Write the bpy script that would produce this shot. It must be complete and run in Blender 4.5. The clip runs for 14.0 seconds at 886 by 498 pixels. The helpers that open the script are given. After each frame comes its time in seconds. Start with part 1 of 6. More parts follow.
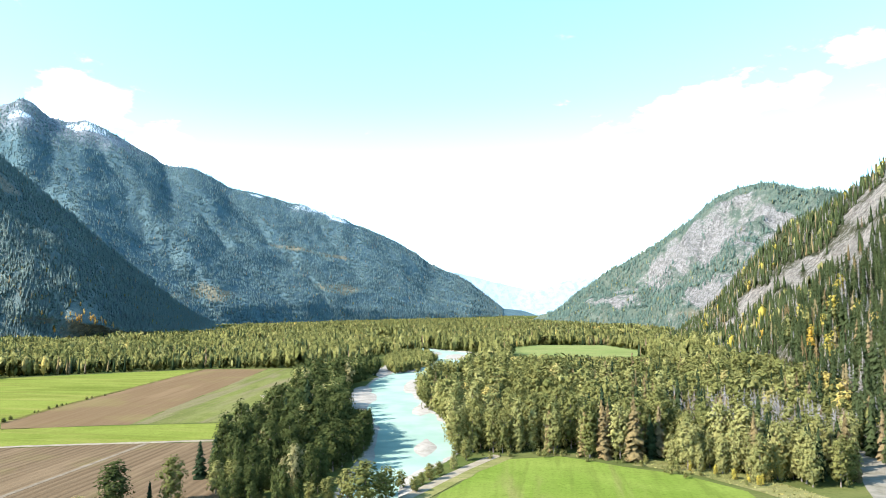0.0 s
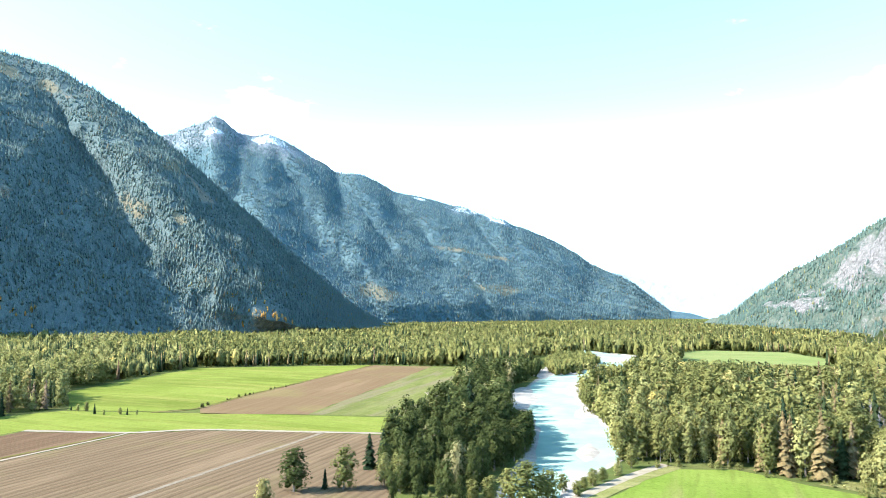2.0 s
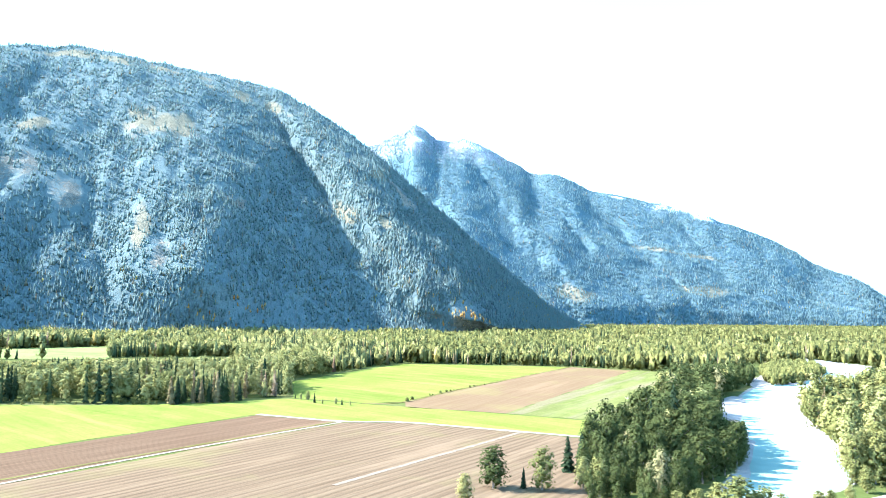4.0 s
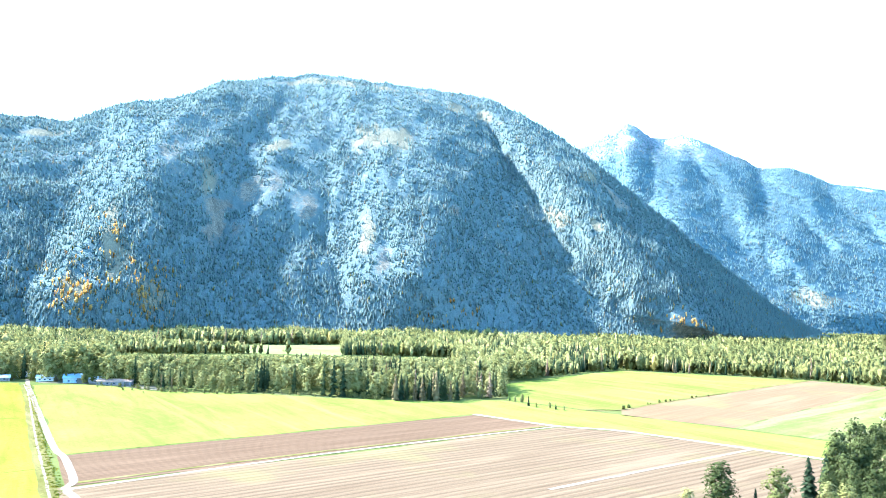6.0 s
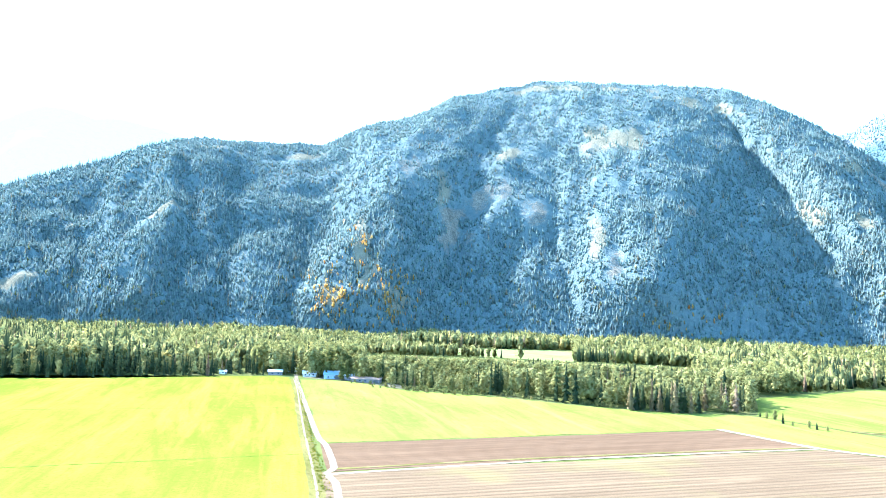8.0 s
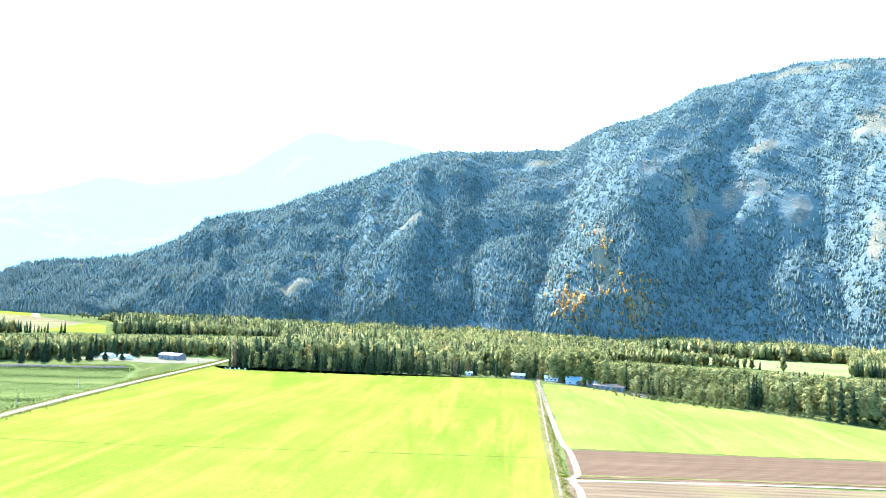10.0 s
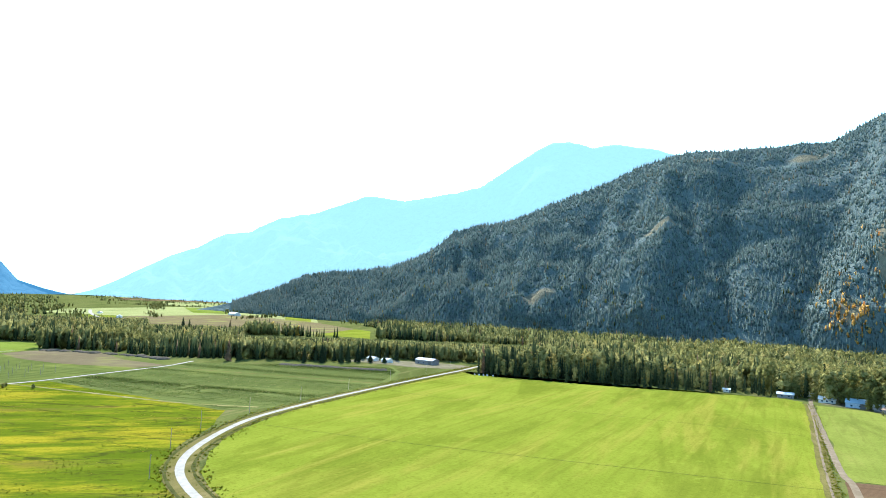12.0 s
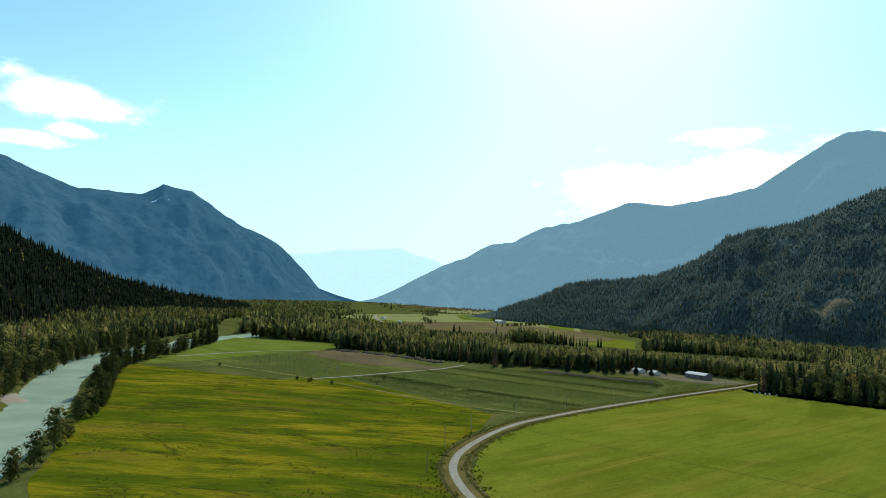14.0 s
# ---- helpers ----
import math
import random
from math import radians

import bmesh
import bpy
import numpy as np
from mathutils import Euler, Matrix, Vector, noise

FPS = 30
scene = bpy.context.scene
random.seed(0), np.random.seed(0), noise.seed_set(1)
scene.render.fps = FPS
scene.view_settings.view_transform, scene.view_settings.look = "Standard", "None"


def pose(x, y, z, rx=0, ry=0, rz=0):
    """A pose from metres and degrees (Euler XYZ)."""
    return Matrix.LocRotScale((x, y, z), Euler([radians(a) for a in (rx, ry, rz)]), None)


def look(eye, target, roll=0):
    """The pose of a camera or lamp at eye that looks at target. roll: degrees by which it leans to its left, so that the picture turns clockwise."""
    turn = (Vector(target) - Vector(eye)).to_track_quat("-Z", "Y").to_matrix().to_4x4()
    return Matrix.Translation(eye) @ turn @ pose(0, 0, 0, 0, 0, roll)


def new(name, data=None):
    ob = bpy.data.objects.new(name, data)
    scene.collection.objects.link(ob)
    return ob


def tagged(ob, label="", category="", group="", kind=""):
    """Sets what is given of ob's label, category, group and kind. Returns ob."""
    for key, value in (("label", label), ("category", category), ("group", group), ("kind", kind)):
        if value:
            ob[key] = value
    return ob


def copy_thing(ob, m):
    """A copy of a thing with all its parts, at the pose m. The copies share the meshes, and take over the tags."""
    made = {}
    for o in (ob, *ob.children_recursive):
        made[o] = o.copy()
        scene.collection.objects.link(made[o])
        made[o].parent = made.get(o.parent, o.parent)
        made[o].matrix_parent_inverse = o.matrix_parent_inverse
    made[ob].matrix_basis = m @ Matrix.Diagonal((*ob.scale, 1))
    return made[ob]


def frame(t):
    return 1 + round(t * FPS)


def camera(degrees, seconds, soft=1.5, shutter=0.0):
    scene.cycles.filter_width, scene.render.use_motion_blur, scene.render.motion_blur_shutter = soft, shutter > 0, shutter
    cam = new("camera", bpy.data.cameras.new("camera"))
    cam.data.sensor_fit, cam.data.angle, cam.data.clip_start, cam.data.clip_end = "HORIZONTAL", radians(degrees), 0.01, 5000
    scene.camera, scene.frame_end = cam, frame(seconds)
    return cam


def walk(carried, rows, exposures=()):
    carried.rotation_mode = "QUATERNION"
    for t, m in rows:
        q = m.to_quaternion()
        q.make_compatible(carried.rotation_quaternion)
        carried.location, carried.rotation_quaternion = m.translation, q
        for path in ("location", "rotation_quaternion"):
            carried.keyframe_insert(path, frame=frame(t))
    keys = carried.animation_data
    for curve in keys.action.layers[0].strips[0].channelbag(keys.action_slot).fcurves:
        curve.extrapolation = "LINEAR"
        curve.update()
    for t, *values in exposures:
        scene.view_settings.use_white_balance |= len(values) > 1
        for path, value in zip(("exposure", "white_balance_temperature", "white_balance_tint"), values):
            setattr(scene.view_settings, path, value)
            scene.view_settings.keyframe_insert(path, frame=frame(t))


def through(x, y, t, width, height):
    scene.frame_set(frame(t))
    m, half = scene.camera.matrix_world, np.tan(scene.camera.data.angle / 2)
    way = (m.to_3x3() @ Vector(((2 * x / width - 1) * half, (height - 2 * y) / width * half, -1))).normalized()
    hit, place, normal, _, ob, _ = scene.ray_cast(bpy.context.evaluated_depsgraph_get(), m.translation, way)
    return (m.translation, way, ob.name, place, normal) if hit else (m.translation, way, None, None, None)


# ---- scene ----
cam = camera(65.07, 14.0, 0.65)
PATH = [
    (0, (0.0, -0.0, 70.0), (-0.125, 19.931, 71.654), -0.40),
    (0.5, (-0.0, 0.0, 70.0), (-1.183, 19.896, 71.654), -0.26),
    (1, (0.0, -0.0, 70.0), (-2.353, 19.793, 71.641), -0.08),
    (1.5, (0.0, 0.0, 70.0), (-3.512, 19.618, 71.67), 0.18),
    (2, (0.0, -0.0, 70.0), (-4.663, 19.376, 71.681), 0.26),
    (4.5, (0.0, -0.0, 70.0), (-11.121, 16.541, 71.644), 1.06),
    (5, (-0.0, -0.0, 70.0), (-12.323, 15.666, 71.653), 1.17),
    (5.5, (0.0, 0.0, 70.0), (-13.475, 14.686, 71.658), 1.29),
    (6, (0.0, 0.0, 70.0), (-14.577, 13.595, 71.638), 1.46),
    (6.5, (0.0, 0.0, 70.0), (-15.644, 12.352, 71.637), 1.56),
    (7, (-0.0, 0.0, 70.0), (-16.596, 11.04, 71.639), 1.67),
    (9.5, (0.0, 0.0, 70.0), (-19.667, 3.291, 71.54), 2.04),
    (10, (0.0, 0.0, 70.0), (-19.879, 1.585, 71.522), 2.14),
    (10.5, (-0.0, 0.0, 70.0), (-19.941, -0.133, 71.523), 2.13),
    (11, (-0.0, -0.0, 70.0), (-19.858, -1.843, 71.511), 2.34),
    (11.5, (0.0, -0.0, 70.0), (-19.626, -3.536, 71.52), 2.38),
    (12, (-0.0, -0.0, 70.0), (-19.233, -5.272, 71.517), 2.42),
    (12.5, (-0.0, 0.0, 70.0), (-18.608, -7.175, 71.503), 2.52),
    (13, (-0.0, -0.0, 70.0), (-17.798, -9.002, 71.478), 2.66),
    (13.5, (-0.0, 0.0, 70.0), (-16.819, -10.725, 71.447), 2.83),
    (14, (-0.0, -0.0, 70.0), (-15.99, -11.928, 71.42), 2.94),
]
EXPOSURES = [(0.0, 1.94, 5760, 13), (1.0, 2.10, 5700, 13), (2.0, 2.30, 5570, 13), (4.5, 3.18, 5100, 15), (7.0, 3.34, 5000, 14), (9.5, 3.18, 5080, 15), (10.5, 2.92, 5200, 15), (11.5, 2.38, 5500, 14), (12.0, 1.96, 5700, 12),
             (12.5, 1.43, 5800, 9), (13.0, 0.90, 6050, 6), (13.5, 0.48, 6300, 5), (14.0, 0.22, 6300, 5)]
walk(cam, [(t, look(eye, target, roll)) for t, eye, target, roll in PATH], EXPOSURES)

# ---------- sky, sun and exposure ----------
SUN_AZ, SUN_EL = 114.0, 37.0          # to the left from +y, and above the horizon, in degrees
to_sun = Vector((-math.sin(radians(SUN_AZ)) * math.cos(radians(SUN_EL)),
                 math.cos(radians(SUN_AZ)) * math.cos(radians(SUN_EL)), math.sin(radians(SUN_EL))))
sun = new("sun", bpy.data.lights.new("sun", "SUN"))
sun.data.energy, sun.data.angle, sun.data.color = 4.5, radians(0.53), (1.0, 0.93, 0.80)
sun.matrix_world = look(to_sun * 100, (0, 0, 0))

world = bpy.data.worlds.new("sky")
scene.world = world
world.use_nodes = True
wn, wl = world.node_tree.nodes, world.node_tree.links
wn.clear()
sky = wn.new("ShaderNodeTexSky")
sky.sky_type, sky.sun_disc = "NISHITA", False
sky.sun_elevation, sky.sun_rotation = radians(SUN_EL), radians(-SUN_AZ)
sky.air_density, sky.dust_density, sky.ozone_density, sky.altitude = 1.0, 0.7, 1.0, 300


def wmath(op, a, b=None, c=None):
    n = wn.new("ShaderNodeMath")
    n.operation = op
    for i, v in enumerate((a, b, c)):
        if v is None:
            continue
        if isinstance(v, (int, float)):
            n.inputs[i].default_value = v
        else:
            wl.new(v, n.inputs[i])
    return n.outputs[0]


coords = wn.new("ShaderNodeTexCoord").outputs["Generated"]
# Fair-weather clouds: banks at the places where they stand, broken up by noise.
CLOUDS = [  # azimuth, elevation, half width, half height (degrees), body
    (28.5, 14.8, 3.6, 2.3, 1.0), (23.0, 12.0, 2.6, 1.4, 0.9), (-22.5, 15.4, 8.0, 1.9, 0.62), (-31.5, 18.0, 3.0, 1.6, 0.60), (-13.5, 12.4, 5.0, 1.8, 0.58),
    (156.5, 12.8, 5.5, 1.4, 1.05), (158.5, 9.8, 3.0, 0.7, 0.9), (155.5, 10.8, 2.0, 0.6, 0.85), (105.2, 13.4, 3.0, 0.9, 1.0), (108.0, 8.6, 8.0, 1.8, 0.9), (112.5, 9.8, 5.0, 2.0, 1.1), (103.0, 10.2, 6.0, 2.0, 1.15), (95.5, 11.5, 4.5, 1.6, 0.95),
]
total = None
for az, el, wide, high, body in CLOUDS:
    a, e = radians(az), radians(el)
    d = Vector((-math.sin(a) * math.cos(e), math.cos(a) * math.cos(e), math.sin(e)))
    side = Vector((math.cos(a), math.sin(a), 0))
    parts = []
    for axis, half in ((side, wide), (side.cross(d), high)):
        dot = wn.new("ShaderNodeVectorMath")
        dot.operation = "DOT_PRODUCT"
        wl.new(coords, dot.inputs[0])
        dot.inputs[1].default_value = axis
        off = wmath("SUBTRACT", dot.outputs["Value"], axis.dot(d))
        parts.append(wmath("POWER", wmath("ABSOLUTE", wmath("MULTIPLY", off, 1 / math.sin(radians(half)))), 2.0))
    ahead = wn.new("ShaderNodeVectorMath")
    ahead.operation = "DOT_PRODUCT"
    wl.new(coords, ahead.inputs[0])
    ahead.inputs[1].default_value = d
    bank = wmath("MULTIPLY", wmath("POWER", 2.718, wmath("MULTIPLY", wmath("ADD", *parts), -1.0)), wmath("GREATER_THAN", ahead.outputs["Value"], 0.3))
    bank = wmath("MULTIPLY", bank, body)
    total = bank if total is None else wmath("MAXIMUM", total, bank)
stretch = wn.new("ShaderNodeMapping")
stretch.inputs["Scale"].default_value = (1, 1, 2.2)
wl.new(coords, stretch.inputs[0])
puff = wn.new("ShaderNodeTexNoise")
puff.inputs["Scale"].default_value, puff.inputs["Detail"].default_value, puff.inputs["Roughness"].default_value = 16.0, 9.0, 0.58
wl.new(stretch.outputs[0], puff.inputs[0])
cover = wn.new("ShaderNodeMapRange")
cover.interpolation_type = "SMOOTHSTEP"
cover.inputs[1].default_value, cover.inputs[2].default_value = 0.66, 1.10
wl.new(wmath("ADD", wmath("MULTIPLY", total, 0.62), puff.outputs["Fac"]), cover.inputs[0])
# Bright haze low over the horizon.
split = wn.new("ShaderNodeSeparateXYZ")
wl.new(coords, split.inputs[0])
low = wn.new("ShaderNodeMapRange")
low.interpolation_type = "SMOOTHSTEP"
low.inputs[1].default_value, low.inputs[2].default_value, low.inputs[3].default_value, low.inputs[4].default_value = 0.0, 0.30, 0.85, 0.04
wl.new(split.outputs[2], low.inputs[0])
hazy = wn.new("ShaderNodeMix")
hazy.data_type = "RGBA"
wl.new(low.outputs[0], hazy.inputs[0])
hazy.inputs[7].default_value = (4.2, 5.9, 6.5, 1)
cloud_mix = wn.new("ShaderNodeMix")
cloud_mix.data_type = "RGBA"
wl.new(wmath("MULTIPLY", cover.outputs[0], 0.8), cloud_mix.inputs[0])
airy = wn.new("ShaderNodeMix")                      # the cool cyan cast of the mountain air
airy.data_type, airy.blend_type = "RGBA", "MULTIPLY"
airy.inputs[0].default_value = 1.0
wl.new(sky.outputs[0], airy.inputs[6])
airy.inputs[7].default_value = (0.80, 1.10, 1.05, 1)
wl.new(airy.outputs[2], hazy.inputs[6])
wl.new(hazy.outputs[2], cloud_mix.inputs[6])
cloud_mix.inputs[7].default_value = (14.0, 14.0, 14.2, 1)
background = wn.new("ShaderNodeBackground")
background.inputs[1].default_value = 0.135
wl.new(cloud_mix.outputs[2], background.inputs[0])
wl.new(background.outputs[0], wn.new("ShaderNodeOutputWorld").inputs[0])

# ---------- materials ----------


class Nodes:
    """A short hand for a node material."""

    def __init__(self, name):
        self.mat = bpy.data.materials.new(name)
        self.mat.use_nodes = True
        self.n, self.l = self.mat.node_tree.nodes, self.mat.node_tree.links
        self.bsdf = self.n["Principled BSDF"]
        self.bsdf.inputs["Specular IOR Level"].default_value = 0.0
        self.geo = self.n.new("ShaderNodeNewGeometry")
        self.pos = self.geo.outputs["Position"]

    def put(self, socket, v):
        if isinstance(v, (int, float)):
            socket.default_value = v
        elif isinstance(v, tuple):
            socket.default_value = (*v, 1)[: len(socket.default_value)]
        else:
            self.l.new(v, socket)

    def noise(self, scale, detail=4.0, rough=0.55, vec=None, dist=0.0):
        t = self.n.new("ShaderNodeTexNoise")
        self.put(t.inputs["Vector"], vec or self.pos)
        t.inputs["Scale"].default_value, t.inputs["Detail"].default_value = scale, detail
        t.inputs["Roughness"].default_value, t.inputs["Distortion"].default_value = rough, dist
        return t.outputs["Fac"]

    def mapped(self, scale=(1, 1, 1), rot=0.0):
        m = self.n.new("ShaderNodeMapping")
        self.put(m.inputs[0], self.pos)
        m.inputs["Rotation"].default_value, m.inputs["Scale"].default_value = (0, 0, radians(rot)), scale
        m.vector_type = "POINT"
        return m.outputs[0]

    def turned(self, rot, scale):
        """Position turned about z by -rot degrees, then scaled."""
        m = self.n.new("ShaderNodeMapping")
        self.put(m.inputs[0], self.pos)
        m.inputs["Rotation"].default_value = (0, 0, radians(-rot))
        s = self.n.new("ShaderNodeVectorMath")
        s.operation = "MULTIPLY"
        self.l.new(m.outputs[0], s.inputs[0])
        s.inputs[1].default_value = scale
        return s.outputs[0]

    def math(self, op, a, b=0.0, c=0.0):
        m = self.n.new("ShaderNodeMath")
        m.operation = op
        for i, v in enumerate((a, b, c)):
            self.put(m.inputs[i], v)
        return m.outputs[0]

    def ramp(self, v, lo, hi):
        m = self.n.new("ShaderNodeMapRange")
        m.interpolation_type = "SMOOTHSTEP"
        self.put(m.inputs[0], v)
        m.inputs[1].default_value, m.inputs[2].default_value = lo, hi
        return m.outputs[0]

    def mix(self, f, a, b):
        m = self.n.new("ShaderNodeMix")
        m.data_type = "RGBA"
        self.put(m.inputs[0], f)
        self.put(m.inputs[6], a)
        self.put(m.inputs[7], b)
        return m.outputs[2]

    def done(self, colour, rough=0.9, bump=None, strength=0.5, depth=0.1):
        self.put(self.bsdf.inputs["Base Color"], colour)
        self.put(self.bsdf.inputs["Roughness"], rough)
        if bump is not None:
            b = self.n.new("ShaderNodeBump")
            b.inputs["Strength"].default_value, b.inputs["Distance"].default_value = strength, depth
            self.put(b.inputs["Height"], bump)
            self.l.new(b.outputs[0], self.bsdf.inputs["Normal"])
        return self.mat


def mat_grass(name, a, b, dry, amount, rows=None, bed=None):
    """Mown or grazed grass: two greens in broad drifts, dry patches, a fine grain, and tractor lines."""
    m = Nodes(name)
    broad, fine = m.noise(0.018, 5, 0.6, dist=0.4), m.noise(0.55, 4, 0.65)
    col = m.mix(m.ramp(broad, 0.35, 0.65), a, b)
    streak = m.noise(1.0, 5, 0.6, vec=m.turned(rows or 0.0, (0.006, 0.06, 0.02)), dist=0.6)
    drift = m.noise(1.0, 6, 0.65, vec=m.turned((rows or 0.0) + 8, (0.004, 0.022, 0.02)), dist=0.9)
    col = m.mix(m.math("MULTIPLY", m.ramp(drift, 0.47, 0.66), 0.6), col, tuple(v * 0.62 for v in a))
    spots = m.noise(0.22, 5, 0.75)
    col = m.mix(m.math("MULTIPLY", m.ramp(spots, 0.58, 0.72), 0.35), col, tuple(v * 0.5 for v in a))
    col = m.mix(m.math("MULTIPLY", m.ramp(streak, 0.62 - 0.3 * amount, 0.8 - 0.2 * amount), 0.75), col, dry)
    col = m.mix(m.math("MULTIPLY", m.ramp(fine, 0.45, 0.75), 0.42), col, tuple(v * 0.45 for v in a))
    speck, tuft = m.noise(1.7, 4, 0.75), m.noise(0.12, 6, 0.75)
    col = m.mix(m.math("MULTIPLY", m.ramp(speck, 0.52, 0.68), 0.4), col, tuple(v * 0.42 for v in a))
    col = m.mix(m.math("MULTIPLY", m.ramp(tuft, 0.54, 0.7), 0.35), col, tuple(v * 0.55 for v in b))
    col = m.mix(m.math("MULTIPLY", m.ramp(tuft, 0.46, 0.34), 0.3), col, tuple(v * 1.3 for v in b))
    band = m.noise(1.0, 5, 0.7, vec=m.turned((rows or 0.0) - 3, (0.008, 0.14, 0.05)), dist=0.3)
    col = m.mix(m.math("MULTIPLY", m.ramp(band, 0.5, 0.66), 0.42), col, tuple(v * 0.56 for v in b))
    if rows is not None:
        w = m.n.new("ShaderNodeTexWave")
        w.bands_direction = "Y"
        w.inputs["Scale"].default_value, w.inputs["Distortion"].default_value, w.inputs["Detail"].default_value = 0.045, 0.6, 2
        m.put(w.inputs["Vector"], m.turned(rows, (1, 1, 1)))
        col = m.mix(m.math("MULTIPLY", m.ramp(w.outputs["Fac"], 0.8, 1.0), 0.10), col, tuple(v * 0.45 for v in b))
    if bed:                                         # river gravel with an uneven, weedy edge
        own = m.n.new("ShaderNodeAttribute")
        own.attribute_name = "bed"
        edge = m.math("ADD", own.outputs["Fac"], m.math("MULTIPLY", m.math("SUBTRACT", m.noise(0.16, 5, 0.7), 0.5), 0.9))
        stones = m.mix(m.ramp(m.noise(0.12, 6, 0.7), 0.35, 0.65), *bed)
        stones = m.mix(m.math("MULTIPLY", m.ramp(m.noise(1.1, 3, 0.7), 0.5, 0.75), 0.4), stones, tuple(v * 0.55 for v in bed[0]))
        col = m.mix(m.ramp(edge, 0.42, 0.58), col, stones)
    return m.done(col, 0.95, fine, 0.5, 0.15)


def mat_soil(name, a, b, rot, period, green=0.0, rows=0.45):
    """Ploughed soil: furrows along one direction, paler crumbs, some stubble."""
    m = Nodes(name)
    w = m.n.new("ShaderNodeTexWave")
    w.bands_direction = "X"
    w.inputs["Scale"].default_value = 0.314 / period
    w.inputs["Distortion"].default_value, w.inputs["Detail"].default_value, w.inputs["Detail Scale"].default_value = 1.0, 3, 0.4
    m.put(w.inputs["Vector"], m.turned(rot, (1, 1, 1)))
    streak = m.noise(1.0, 5, 0.65, vec=m.turned(rot, (0.35, 0.012, 0.1)))
    col = m.mix(m.ramp(streak, 0.3, 0.7), a, b)
    col = m.mix(m.math("MULTIPLY", m.ramp(w.outputs["Fac"], 0.45, 0.95), rows), col, tuple(v * 0.42 for v in a))
    if green:
        col = m.mix(m.math("MULTIPLY", m.ramp(m.noise(0.016, 4, 0.6), 0.5, 0.66), green), col, (0.16, 0.17, 0.035))
    wide = m.noise(1.0, 5, 0.6, vec=m.turned(rot, (0.05, 0.006, 0.1)))
    col = m.mix(m.math("MULTIPLY", m.ramp(wide, 0.52, 0.7), 0.5), col, tuple(v * 1.35 for v in b))
    grain = m.noise(1.4, 4, 0.7)
    col = m.mix(m.math("MULTIPLY", m.ramp(grain, 0.4, 0.75), 0.3), col, tuple(min(1, v * 1.35) for v in b))
    return m.done(col, 0.97, m.math("ADD", m.math("MULTIPLY", w.outputs["Fac"], -2.0 * rows), grain), 0.8, 0.2)


def mat_leaf(name, a, b, c, rare, share=0.08, through=0.26):
    """Foliage: colour differs from tree to tree and leaf clump to leaf clump; a little light passes through."""
    m = Nodes(name)
    t = m.n.new("ShaderNodeAttribute")
    t.attribute_name = "tint"
    info = m.n.new("ShaderNodeObjectInfo")
    pick = m.math("FRACT", m.math("ADD", t.outputs["Fac"], info.outputs["Random"]))
    isle = m.geo.outputs["Random Per Island"]
    col = m.mix(m.ramp(pick, 0.1, 0.75), a, b)
    col = m.mix(m.math("MULTIPLY", isle, 0.14), col, c)
    clump, fine = m.noise(0.55, 4, 0.7), m.noise(2.2, 3, 0.7)
    col = m.mix(m.math("MULTIPLY", m.ramp(clump, 0.58, 0.36), 0.45), col, tuple(v * 0.42 for v in a))
    col = m.mix(m.math("MULTIPLY", m.ramp(fine, 0.54, 0.72), 0.22), col, c)
    col = m.mix(m.ramp(pick, 1.0 - share, 1.0 - share * 0.6), col, rare)
    m.done(col, 0.75, m.math("ADD", clump, m.math("MULTIPLY", fine, 0.4)), 0.7, 1.2)
    back = m.n.new("ShaderNodeBsdfTranslucent")
    m.l.new(col, back.inputs[0])
    both = m.n.new("ShaderNodeMixShader")
    both.inputs[0].default_value = through
    m.l.new(m.bsdf.outputs[0], both.inputs[1])
    m.l.new(back.outputs[0], both.inputs[2])
    m.l.new(both.outputs[0], m.n["Material Output"].inputs["Surface"])
    return m.mat


